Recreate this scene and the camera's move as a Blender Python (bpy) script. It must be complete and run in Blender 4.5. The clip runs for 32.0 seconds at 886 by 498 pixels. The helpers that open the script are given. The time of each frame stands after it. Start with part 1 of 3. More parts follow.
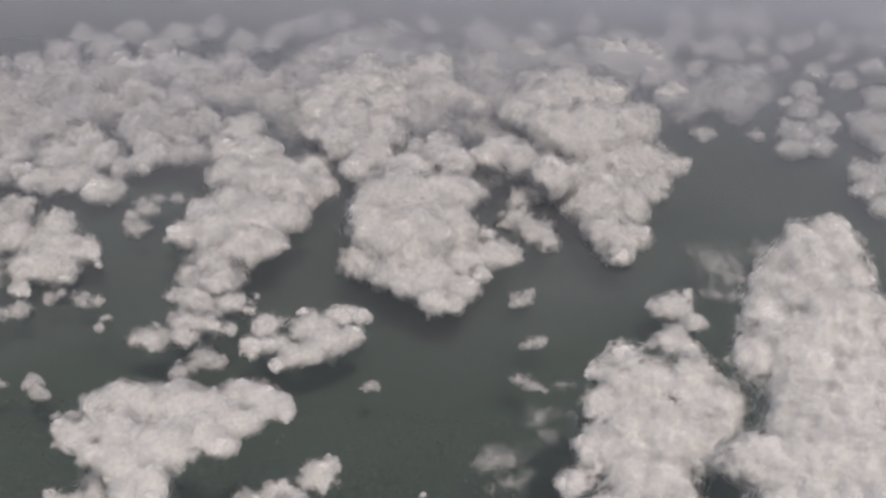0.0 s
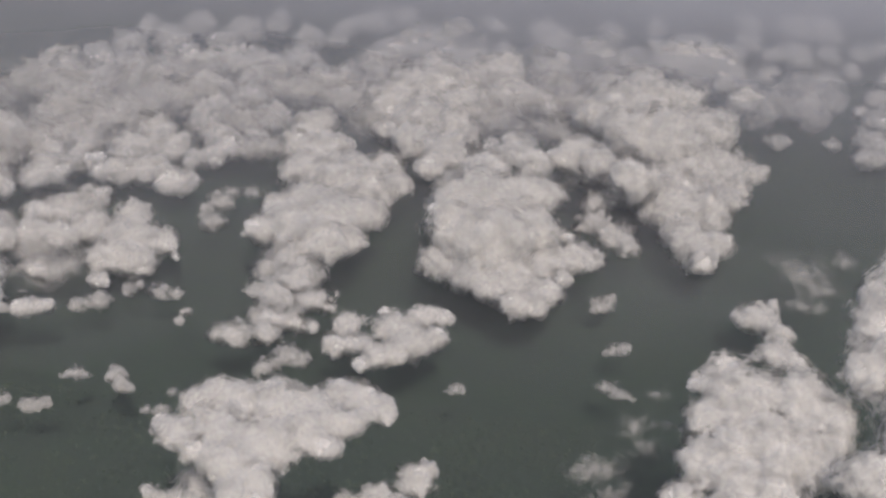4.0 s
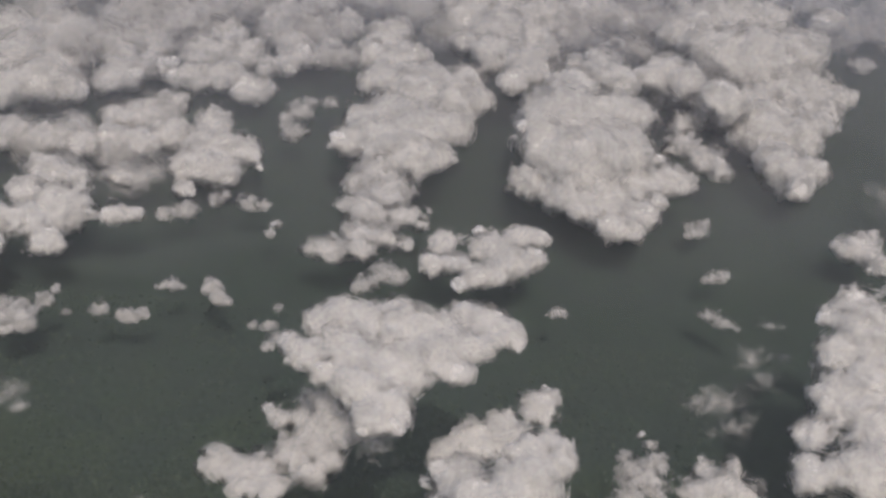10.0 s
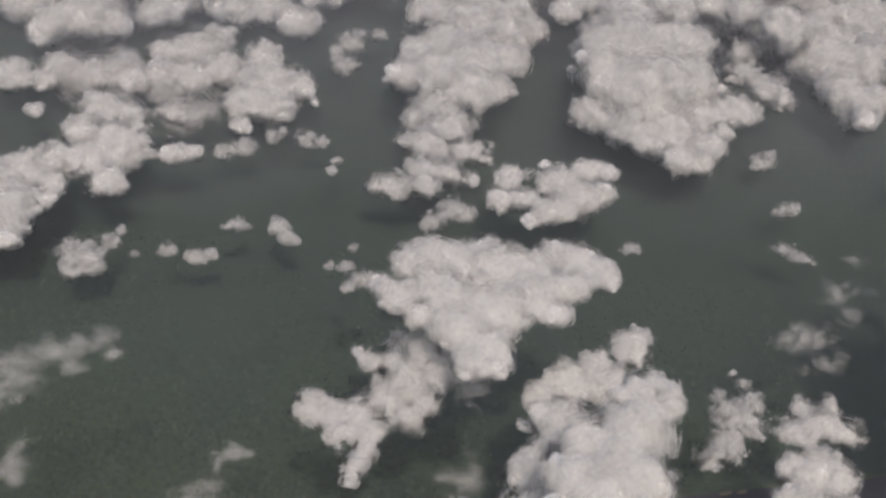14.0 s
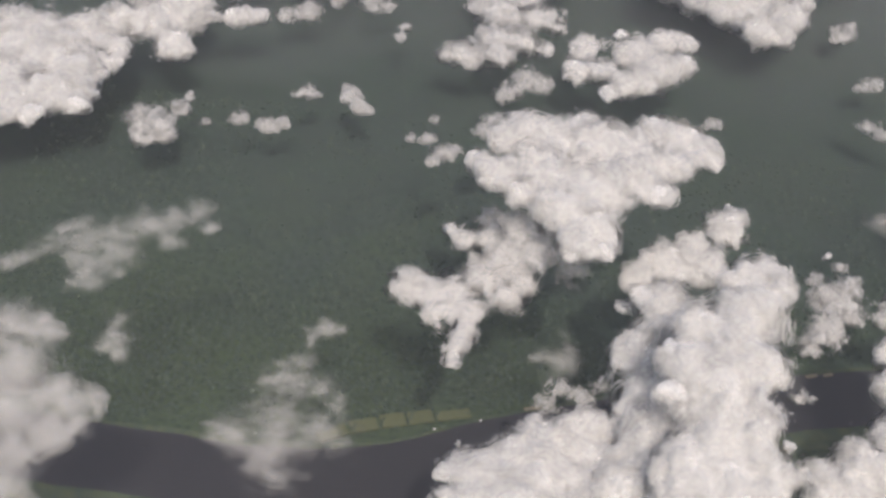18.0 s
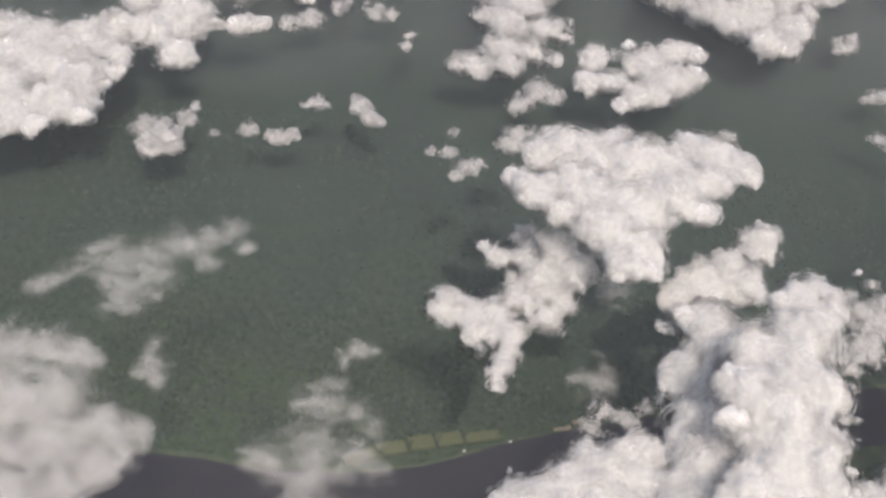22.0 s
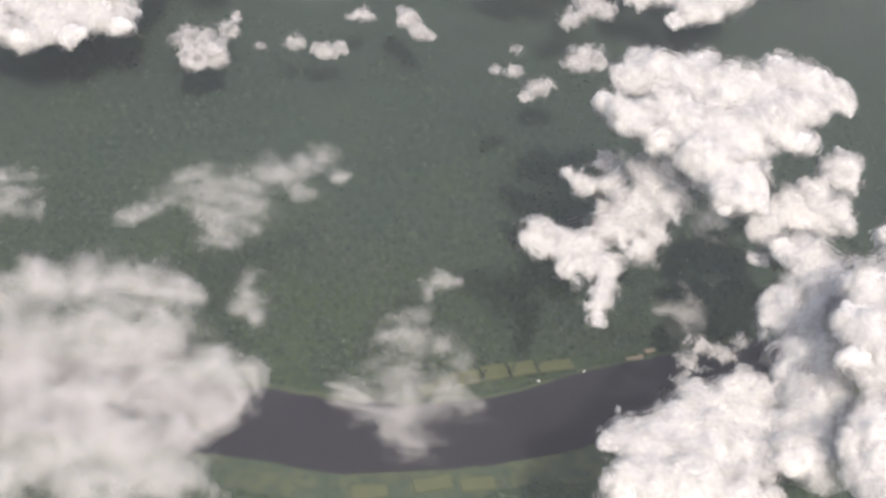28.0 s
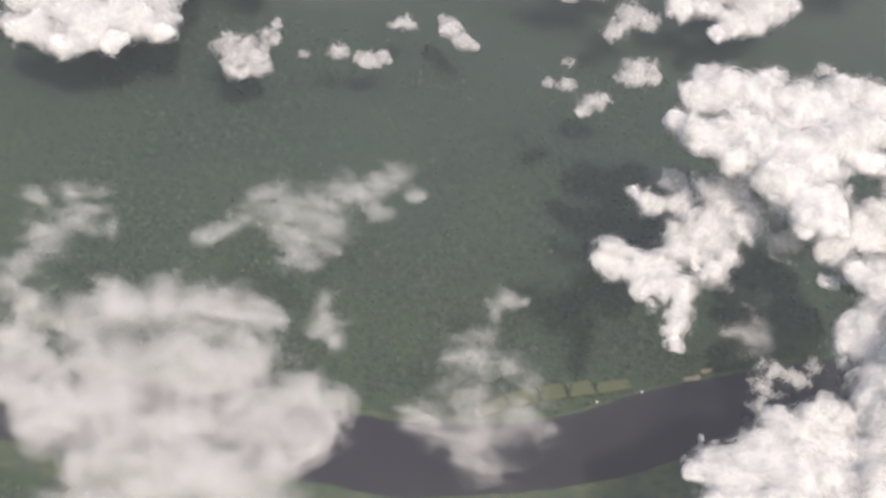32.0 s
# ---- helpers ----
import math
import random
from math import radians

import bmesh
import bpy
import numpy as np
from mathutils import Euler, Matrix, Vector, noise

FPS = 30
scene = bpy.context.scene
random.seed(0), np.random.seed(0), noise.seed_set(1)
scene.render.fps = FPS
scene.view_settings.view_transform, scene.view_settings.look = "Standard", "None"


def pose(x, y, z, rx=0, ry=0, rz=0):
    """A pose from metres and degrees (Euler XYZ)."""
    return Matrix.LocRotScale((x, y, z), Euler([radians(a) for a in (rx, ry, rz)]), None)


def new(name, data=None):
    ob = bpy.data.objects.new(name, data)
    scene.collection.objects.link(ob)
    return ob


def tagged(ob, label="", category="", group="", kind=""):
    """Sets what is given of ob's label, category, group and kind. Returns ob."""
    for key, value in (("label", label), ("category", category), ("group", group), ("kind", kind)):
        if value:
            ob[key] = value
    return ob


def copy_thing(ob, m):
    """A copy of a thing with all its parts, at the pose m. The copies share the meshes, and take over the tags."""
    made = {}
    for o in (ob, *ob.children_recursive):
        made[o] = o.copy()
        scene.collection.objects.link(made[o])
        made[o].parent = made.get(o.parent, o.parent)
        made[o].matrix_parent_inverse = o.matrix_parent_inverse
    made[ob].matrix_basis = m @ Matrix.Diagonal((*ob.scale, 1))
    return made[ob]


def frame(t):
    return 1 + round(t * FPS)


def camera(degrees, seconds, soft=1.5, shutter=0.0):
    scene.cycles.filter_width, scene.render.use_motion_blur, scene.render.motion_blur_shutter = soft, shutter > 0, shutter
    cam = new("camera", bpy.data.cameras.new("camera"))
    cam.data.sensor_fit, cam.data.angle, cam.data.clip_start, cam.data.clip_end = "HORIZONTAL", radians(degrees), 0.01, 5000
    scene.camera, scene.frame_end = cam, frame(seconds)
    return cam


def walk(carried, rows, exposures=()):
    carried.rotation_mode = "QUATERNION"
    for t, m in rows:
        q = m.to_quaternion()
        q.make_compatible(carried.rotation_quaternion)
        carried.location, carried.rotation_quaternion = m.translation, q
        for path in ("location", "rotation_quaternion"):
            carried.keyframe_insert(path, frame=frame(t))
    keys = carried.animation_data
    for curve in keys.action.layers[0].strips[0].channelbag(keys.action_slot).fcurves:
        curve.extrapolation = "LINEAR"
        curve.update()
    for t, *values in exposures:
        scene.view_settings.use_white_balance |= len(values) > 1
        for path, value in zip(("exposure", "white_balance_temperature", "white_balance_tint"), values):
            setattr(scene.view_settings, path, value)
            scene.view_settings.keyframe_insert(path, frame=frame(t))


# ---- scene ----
cam = camera(41.244, 32.0, soft=2.9)
PATH = [
    (0.0, 0.00, 0.00, 868.00, 66.212, -2.058, 0.991),
    (0.5, -9.14, 2.89, 866.47, 66.768, -2.164, 0.993),
    (1.0, -18.28, 5.79, 864.94, 67.162, -2.185, 0.958),
    (1.5, -27.41, 8.68, 863.42, 67.135, -2.131, 1.162),
    (2.0, -36.55, 11.58, 861.90, 67.429, -2.243, 1.425),
    (2.5, -45.69, 14.47, 860.38, 67.321, -2.316, 1.687),
    (4.5, -82.23, 26.05, 854.32, 65.571, -2.928, 3.738),
    (5.0, -91.37, 28.95, 852.82, 64.979, -2.659, 4.119),
    (5.5, -100.51, 31.84, 851.31, 64.105, -2.496, 4.382),
    (6.0, -109.64, 34.74, 849.81, 63.264, -2.475, 4.782),
    (6.5, -118.78, 37.63, 848.31, 62.736, -2.474, 4.886),
    (7.0, -127.91, 40.52, 846.81, 62.281, -2.376, 5.014),
    (7.5, -137.05, 43.42, 845.32, 61.730, -2.401, 4.994),
    (8.0, -146.18, 46.31, 843.83, 61.806, -2.481, 4.793),
    (8.5, -155.31, 49.21, 842.34, 61.667, -3.639, 5.156),
    (9.0, -164.45, 52.10, 840.85, 61.730, -4.068, 5.129),
    (9.5, -173.58, 55.00, 839.37, 61.757, -4.141, 4.971),
    (10.0, -182.72, 57.89, 837.88, 61.766, -4.116, 4.841),
    (10.5, -191.85, 60.79, 836.40, 61.972, -4.220, 4.763),
    (11.0, -200.98, 63.68, 834.93, 62.236, -4.295, 4.739),
    (11.5, -210.11, 66.58, 833.45, 62.260, -4.519, 4.826),
    (12.0, -219.25, 69.47, 831.98, 62.125, -4.532, 4.923),
    (12.5, -228.38, 72.36, 830.51, 62.005, -4.441, 4.857),
    (13.0, -237.51, 75.26, 829.04, 61.755, -4.074, 4.482),
    (13.5, -246.64, 78.15, 827.58, 60.456, -3.579, 4.579),
    (14.0, -255.77, 81.05, 826.12, 58.356, -3.216, 5.060),
    (14.5, -264.91, 83.94, 824.66, 57.032, -2.837, 5.100),
    (16.5, -301.43, 95.52, 818.85, 55.760, -1.794, 5.867),
    (17.0, -310.56, 98.41, 817.40, 53.853, -0.647, 4.871),
    (17.5, -319.69, 101.31, 815.95, 52.679, -1.704, 4.939),
    (18.0, -328.82, 104.20, 814.51, 51.684, -3.589, 6.269),
    (18.5, -337.95, 107.10, 813.07, 51.254, -4.049, 5.797),
    (19.0, -347.08, 109.99, 811.64, 51.406, -4.541, 5.079),
    (19.5, -356.21, 112.89, 810.20, 51.386, -4.648, 4.876),
    (20.0, -365.33, 115.78, 808.77, 51.469, -4.623, 4.761),
    (20.5, -374.46, 118.68, 807.34, 51.664, -4.851, 4.689),
    (21.0, -383.59, 121.57, 805.91, 51.821, -4.980, 4.585),
    (21.5, -392.72, 124.46, 804.49, 51.986, -4.943, 4.528),
    (22.0, -401.85, 127.36, 803.07, 51.946, -4.973, 4.395),
    (22.5, -410.97, 130.25, 801.65, 51.579, -4.774, 4.408),
    (23.0, -420.10, 133.15, 800.23, 51.502, -4.685, 4.157),
    (23.5, -429.23, 136.04, 798.82, 51.200, -4.741, 3.932),
    (24.0, -438.35, 138.94, 797.40, 50.148, -5.248, 3.985),
    (24.5, -447.48, 141.83, 795.99, 48.860, -5.614, 3.547),
    (26.5, -483.98, 153.41, 790.38, 47.591, -6.466, 3.130),
    (27.0, -493.11, 156.30, 788.98, 47.625, -6.614, 3.207),
    (27.5, -502.24, 159.20, 787.59, 47.355, -6.685, 3.202),
    (28.0, -511.36, 162.09, 786.20, 47.283, -6.756, 3.000),
    (28.5, -520.48, 164.98, 784.81, 47.157, -6.870, 2.854),
    (29.0, -529.61, 167.88, 783.42, 47.127, -7.413, 2.857),
    (29.5, -538.73, 170.77, 782.04, 47.293, -7.696, 2.727),
    (30.0, -547.86, 173.67, 780.65, 47.460, -7.977, 2.702),
    (30.5, -556.98, 176.56, 779.27, 47.477, -8.101, 2.706),
    (31.0, -566.10, 179.45, 777.90, 47.407, -8.168, 2.714),
    (31.5, -575.23, 182.35, 776.52, 47.395, -7.967, 2.549),
    (32.0, -584.35, 185.24, 775.15, 47.246, -8.006, 2.539),
]
walk(cam, [(t, pose(x, y, z, rx, ry, rz)) for t, x, y, z, rx, ry, rz in PATH],
     exposures=[(t, stops, 6700, 13) for t, stops in (
         (0.0, -0.74), (6.0, -0.82), (13.0, -0.86), (14.5, -0.74), (16.5, -0.46), (19.0, -0.36), (23.0, -0.20),
         (24.5, -0.12), (26.5, 0.04), (28.0, 0.08), (32.0, 0.08))])

scene.cycles.transparent_max_bounces = 48

# ---- light: one high sun and the open sky ----
TO_SUN = Vector((0.17, -0.70, 1.0)).normalized()
sun = new("sun", bpy.data.lights.new("sun", "SUN"))
sun.data.energy, sun.data.angle, sun.data.color = 1.85, radians(0.6), (1.0, 0.935, 0.87)
sun.matrix_world = Matrix.Translation((0, 0, 2000)) @ (-TO_SUN).to_track_quat("-Z", "Y").to_matrix().to_4x4()

world = bpy.data.worlds.new("sky")
scene.world = world
world.use_nodes = True
sky = world.node_tree.nodes.new("ShaderNodeTexSky")
sky.sky_type, sky.sun_disc = "NISHITA", False
sky.sun_elevation = math.asin(TO_SUN.z)
sky.sun_rotation = math.atan2(TO_SUN.x, TO_SUN.y)
sky.dust_density, sky.air_density = 5.0, 1.2
world.node_tree.nodes["Background"].inputs["Strength"].default_value = 0.13
world.node_tree.links.new(sky.outputs[0], world.node_tree.nodes["Background"].inputs["Color"])


# ---- materials ----
class Mat:
    """A node material and short ways to add nodes to it."""

    def __init__(self, name):
        self.m = bpy.data.materials.new(name)
        self.m.use_nodes = True
        self.t = self.m.node_tree
        self.bsdf = self.t.nodes["Principled BSDF"]
        self.out = self.t.nodes["Material Output"]

    def node(self, kind, **inputs):
        n = self.t.nodes.new(kind)
        for k, v in inputs.items():
            self.put(n, k.replace("_", " "), v)
        return n

    def put(self, n, key, v):
        sock = n.inputs[int(key[1:])] if key[0] == "#" else n.inputs[key]
        if isinstance(v, bpy.types.NodeSocket):
            self.t.links.new(v, sock)
        else:
            sock.default_value = v

    def position(self):
        return self.node("ShaderNodeNewGeometry").outputs["Position"]

    def noise(self, scale, detail=4.0, rough=0.55, vector=None, distort=0.0):
        n = self.node("ShaderNodeTexNoise", Scale=scale, Detail=detail, Roughness=rough, Distortion=distort)
        self.put(n, "Vector", vector or self.position())
        return n.outputs["Fac"]

    def ramp(self, fac, stops):
        n = self.node("ShaderNodeValToRGB")
        els = n.color_ramp.elements
        for i, (p, c) in enumerate(stops):
            e = els[i] if i < 2 else els.new(p)
            e.position, e.color = p, (*c, 1) if isinstance(c, tuple) else (c, c, c, 1)
        self.put(n, "Fac", fac)
        return n.outputs["Color"]

    def math(self, op, a, b=0.0, clamp=False):
        n = self.node("ShaderNodeMath")
        n.operation, n.use_clamp = op, clamp
        self.put(n, "#0", a)
        self.put(n, "#1", b)
        return n.outputs[0]

    def range(self, v, a, b, c=0.0, d=1.0, smooth=False):
        n = self.node("ShaderNodeMapRange")
        n.interpolation_type = "SMOOTHSTEP" if smooth else "LINEAR"
        for k, x in (("Value", v), ("From Min", a), ("From Max", b), ("To Min", c), ("To Max", d)):
            self.put(n, k, x)
        return n.outputs[0]

    def mix(self, fac, a, b, kind="MIX"):
        n = self.node("ShaderNodeMix")
        n.data_type, n.blend_type = "RGBA", kind
        for k, x in (("#0", fac), ("#6", a), ("#7", b)):
            self.put(n, k, (*x, 1) if isinstance(x, tuple) else x)
        return n.outputs[2]

    def bump(self, height, strength, distance, normal=None):
        n = self.node("ShaderNodeBump", Height=height, Strength=strength, Distance=distance)
        if normal:
            self.put(n, "Normal", normal)
        return n.outputs[0]

    def lit(self, colour, rough=0.9, normal=None):
        self.put(self.bsdf, "Base Color", (*colour, 1) if isinstance(colour, tuple) else colour)
        self.put(self.bsdf, "Roughness", rough)
        self.put(self.bsdf, "Specular IOR Level", 0.2)
        if normal:
            self.put(self.bsdf, "Normal", normal)
        return self.m


def spread_normal(k, share):
    """Light wanders inside a cloud and leaves it evenly: the skin's own slope counts less than the cloud's upward face."""
    own = k.node("ShaderNodeNewGeometry").outputs["Normal"]
    n = k.node("ShaderNodeMix")
    n.data_type = "VECTOR"
    k.put(n, "#0", share)
    k.put(n, "#4", own)
    k.put(n, "#5", (0.12, -0.30, 0.95))
    unit = k.node("ShaderNodeVectorMath", **{"#0": n.outputs[1]})
    unit.operation = "NORMALIZE"
    return unit.outputs[0]


def cloud_body(name):
    """Dense white droplets that scatter light inside."""
    k = Mat(name)
    tone = k.mix(k.noise(0.03, 4, 0.55), (0.96, 0.955, 0.945), (0.99, 0.985, 0.975))
    normal = spread_normal(k, 0.28)
    k.lit(tone, 1.0, normal)
    for key, v in (("Specular IOR Level", 0.0), ("Subsurface Weight", 1.0), ("Subsurface Radius", (1.0, 1.0, 1.0)), ("Subsurface Scale", 20.0)):
        k.put(k.bsdf, key, v)
    return k.m


def cloud_veil(name, inner, outer, edge, most, size, domes=0.6, threads=0.0, stretch=(1.0, 1.0, 1.0), detail=5.0, rough=0.6, swirl=0.4, relief=3.0, through_share=0.35):
    """Thin cloud between its dense heart and the clear air: turbulent domes and tatters, denser on the inner skins than on the outer ones."""
    k = Mat(name)
    tone = (0.99, 0.985, 0.975, 1)
    place = k.node("ShaderNodeVectorMath", **{"#1": stretch})
    place.operation = "MULTIPLY"
    k.put(place, "#0", k.position())
    at = place.outputs[0]
    torn = k.math("MULTIPLY", k.math("SUBTRACT", k.noise(1.0 / size, detail, rough, at, distort=swirl), 0.5), (1.0 - domes - threads) / 0.065)
    swell = k.math("MULTIPLY", k.math("SUBTRACT", k.noise(1.0 / size, 1.5, 0.5, at, distort=swirl), 0.5), relief / 0.08)
    if threads:
        ridge = k.math("ABSOLUTE", k.math("SUBTRACT", k.noise(0.8 / size, detail, rough, at, distort=swirl * 1.5), 0.5))
        torn = k.math("ADD", torn, k.range(ridge, 0.0, 0.13, 1.5 * threads, -1.5 * threads))
    if domes:
        bend = k.node("ShaderNodeTexNoise", Scale=1.6 / size, Detail=2.0)
        k.put(bend, "Vector", at)
        push = k.node("ShaderNodeVectorMath", **{"#0": bend.outputs["Color"], "#1": (size * 0.9,) * 3, "#2": at})
        push.operation = "MULTIPLY_ADD"
        cell = k.node("ShaderNodeTexVoronoi", Scale=1.0 / size, Detail=1.5, Roughness=0.5, Lacunarity=2.2, Vector=push.outputs[0])
        cell.normalize = True
        heap = k.math("SUBTRACT", 0.30, cell.outputs["Distance"])
        torn = k.math("ADD", torn, k.math("MULTIPLY", heap, domes / 0.066))
        dome = k.node("ShaderNodeTexVoronoi", Scale=1.0 / size, Detail=0.0, Vector=push.outputs[0])
        dome.feature, dome.normalize = "SMOOTH_F1", True
        swell = k.math("ADD", k.math("MULTIPLY", swell, 0.4), k.math("MULTIPLY", dome.outputs["Distance"], -relief / 0.08))
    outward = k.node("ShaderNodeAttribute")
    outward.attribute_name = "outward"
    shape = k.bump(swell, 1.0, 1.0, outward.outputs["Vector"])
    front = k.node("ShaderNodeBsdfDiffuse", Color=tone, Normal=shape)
    back = k.node("ShaderNodeBsdfTranslucent", Color=tone)
    body = k.node("ShaderNodeMixShader", Fac=through_share)
    k.put(body, "#1", front.outputs[0])
    k.put(body, "#2", back.outputs[0])
    thick = k.node("ShaderNodeAttribute")
    thick.attribute_name = "thickness"
    need = k.range(thick.outputs["Fac"], 0.0, 1.0, outer, inner)
    soft = k.range(k.math("SUBTRACT", torn, need), -edge, edge, 0.0, most, smooth=True)
    veil = k.node("ShaderNodeMixShader", Fac=soft)
    k.put(veil, "#1", k.node("ShaderNodeBsdfTransparent").outputs[0])
    k.put(veil, "#2", body.outputs[0])
    k.put(k.out, "Surface", veil.outputs[0])
    return k.m


def haze_material():
    """Thin haze that thickens with distance over the forest."""
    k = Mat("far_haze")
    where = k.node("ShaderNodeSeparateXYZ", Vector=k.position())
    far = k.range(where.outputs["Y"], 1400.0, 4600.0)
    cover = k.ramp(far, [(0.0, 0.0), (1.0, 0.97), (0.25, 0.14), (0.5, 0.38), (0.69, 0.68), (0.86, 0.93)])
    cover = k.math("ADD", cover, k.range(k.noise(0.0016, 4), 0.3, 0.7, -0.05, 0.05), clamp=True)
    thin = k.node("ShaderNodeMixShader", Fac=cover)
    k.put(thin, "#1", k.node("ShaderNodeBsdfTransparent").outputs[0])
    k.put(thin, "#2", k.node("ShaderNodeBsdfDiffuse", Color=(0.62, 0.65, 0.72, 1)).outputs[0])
    k.put(k.out, "Surface", thin.outputs[0])
    return k.m


def air_material():
    """Thin moist air between the eye and the clouds, thicker towards the distance."""
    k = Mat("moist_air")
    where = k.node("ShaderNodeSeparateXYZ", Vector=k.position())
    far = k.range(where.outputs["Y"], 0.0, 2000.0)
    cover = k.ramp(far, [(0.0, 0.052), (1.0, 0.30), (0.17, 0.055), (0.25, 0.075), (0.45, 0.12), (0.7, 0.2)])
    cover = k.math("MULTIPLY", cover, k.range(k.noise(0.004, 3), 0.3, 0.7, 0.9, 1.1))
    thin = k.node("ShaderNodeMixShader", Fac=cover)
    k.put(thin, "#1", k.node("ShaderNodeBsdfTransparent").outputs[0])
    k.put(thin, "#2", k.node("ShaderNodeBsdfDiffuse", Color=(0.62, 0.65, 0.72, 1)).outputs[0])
    k.put(k.out, "Surface", thin.outputs[0])
    return k.m


def forest_material():
    k = Mat("rain_forest_ground")
    broad, mid, fine = k.noise(0.0035, 5), k.noise(0.02, 6, 0.6), k.noise(0.22, 5, 0.7)
    green = k.mix(k.range(broad, 0.35, 0.65), (0.073, 0.106, 0.087), (0.088, 0.121, 0.092))
    green = k.mix(k.range(mid, 0.45, 0.7, 0, 0.6), green, (0.072, 0.120, 0.077))
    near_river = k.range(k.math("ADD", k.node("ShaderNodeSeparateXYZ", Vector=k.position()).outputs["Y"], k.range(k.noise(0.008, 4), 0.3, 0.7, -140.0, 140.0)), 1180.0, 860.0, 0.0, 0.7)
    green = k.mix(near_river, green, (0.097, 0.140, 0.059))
    green = k.mix(k.range(k.noise(0.011, 5, 0.6), 0.56, 0.66, 0.0, 0.45), green, (0.064, 0.093, 0.075))
    blotch = k.noise(0.13, 5, 0.65, distort=0.5)
    green = k.mix(k.range(blotch, 0.42, 0.66, 0, 0.5), green, (0.050, 0.075, 0.060))
    green = k.mix(k.range(fine, 0.3, 0.75), k.mix(0.5, green, (0.042, 0.060, 0.055)), green)
    green = k.mix(k.range(k.noise(0.20, 4, 0.6), 0.53, 0.64, 0.0, 0.75), green, (0.033, 0.051, 0.041))
    normal = k.bump(fine, 0.5, 1.6, k.bump(mid, 0.5, 5.0))
    return k.lit(green, 0.95, normal)


def crown_material():
    k = Mat("tree_crowns")
    isle = k.node("ShaderNodeNewGeometry").outputs["Random Per Island"]
    c = k.ramp(isle, [(0.0, (0.068, 0.099, 0.080)), (0.6, (0.086, 0.122, 0.094)), (1.0, (0.110, 0.147, 0.102))])
    return k.lit(c, 0.95)


def water_material():
    k = Mat("silty_river")
    silt = k.noise(0.012, 5, 0.55, distort=0.8)
    c = k.mix(silt, (0.038, 0.039, 0.044), (0.051, 0.050, 0.054))
    m = k.lit(c, 0.35, k.bump(k.noise(0.8, 3), 0.15, 0.2))
    k.put(k.bsdf, "Specular IOR Level", 0.35)
    return m


def field_material(name, a, b):
    k = Mat(name)
    c = k.mix(k.noise(0.15, 5, 0.6), a, b)
    return k.lit(c, 0.95, k.bump(k.noise(1.2, 4), 0.4, 0.4))


def meadow_material():
    """Grass with darker shrubs and bare, yellower spots."""
    k = Mat("bank_meadow")
    c = k.mix(k.range(k.noise(0.045, 5, 0.6), 0.42, 0.6), (0.082, 0.112, 0.078), (0.112, 0.136, 0.080))
    c = k.mix(k.range(k.noise(0.16, 4, 0.65), 0.52, 0.64, 0, 0.8), c, (0.064, 0.094, 0.070))
    return k.lit(c, 0.95, k.bump(k.noise(0.5, 4), 0.5, 0.8))


CLOUD = cloud_body("dense_cloud")
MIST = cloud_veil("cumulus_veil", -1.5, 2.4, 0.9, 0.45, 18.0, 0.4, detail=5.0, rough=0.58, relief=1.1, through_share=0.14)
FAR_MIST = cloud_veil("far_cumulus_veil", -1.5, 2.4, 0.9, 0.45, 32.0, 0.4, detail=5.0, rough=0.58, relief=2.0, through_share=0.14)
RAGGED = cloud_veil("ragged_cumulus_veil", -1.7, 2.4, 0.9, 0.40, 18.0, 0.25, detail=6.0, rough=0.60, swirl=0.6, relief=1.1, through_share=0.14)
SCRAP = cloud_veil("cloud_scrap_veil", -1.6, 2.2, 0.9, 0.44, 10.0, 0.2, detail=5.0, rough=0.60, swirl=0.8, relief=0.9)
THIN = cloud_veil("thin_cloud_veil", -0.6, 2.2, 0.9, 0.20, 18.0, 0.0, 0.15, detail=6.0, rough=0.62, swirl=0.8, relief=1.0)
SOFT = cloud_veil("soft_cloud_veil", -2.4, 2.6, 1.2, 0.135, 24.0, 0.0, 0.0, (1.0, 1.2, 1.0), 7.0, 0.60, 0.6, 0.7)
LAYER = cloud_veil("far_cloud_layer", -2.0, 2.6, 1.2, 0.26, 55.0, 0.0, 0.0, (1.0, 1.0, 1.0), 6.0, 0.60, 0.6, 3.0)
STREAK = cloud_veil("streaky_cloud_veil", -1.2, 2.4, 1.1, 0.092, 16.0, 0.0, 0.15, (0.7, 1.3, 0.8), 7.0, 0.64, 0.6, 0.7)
HAZE = haze_material()
AIR = air_material()
FOREST, CROWN, WATER = forest_material(), crown_material(), water_material()
GRASS = meadow_material()
CROP = field_material("ripe_field", (0.118, 0.138, 0.076), (0.150, 0.163, 0.086))
SAND = field_material("bare_sand", (0.22, 0.19, 0.14), (0.30, 0.26, 0.19))
WHITEWASH = field_material("whitewash", (0.72, 0.71, 0.68), (0.82, 0.81, 0.78))
ROOFING = field_material("pale_sheet_roof", (0.55, 0.56, 0.56), (0.70, 0.70, 0.69))


# ---- helpers for meshes ----
def part(name, verts, faces, material, parent=None, smooth=False, label=""):
    me = bpy.data.meshes.new(name)
    me.from_pydata([tuple(map(float, v)) for v in verts], [], [tuple(map(int, q)) for q in faces])
    me.materials.append(material)
    if smooth:
        me.shade_smooth()
    ob = new(name, me)
    if parent:
        ob.parent = parent
    return tagged(ob, label)


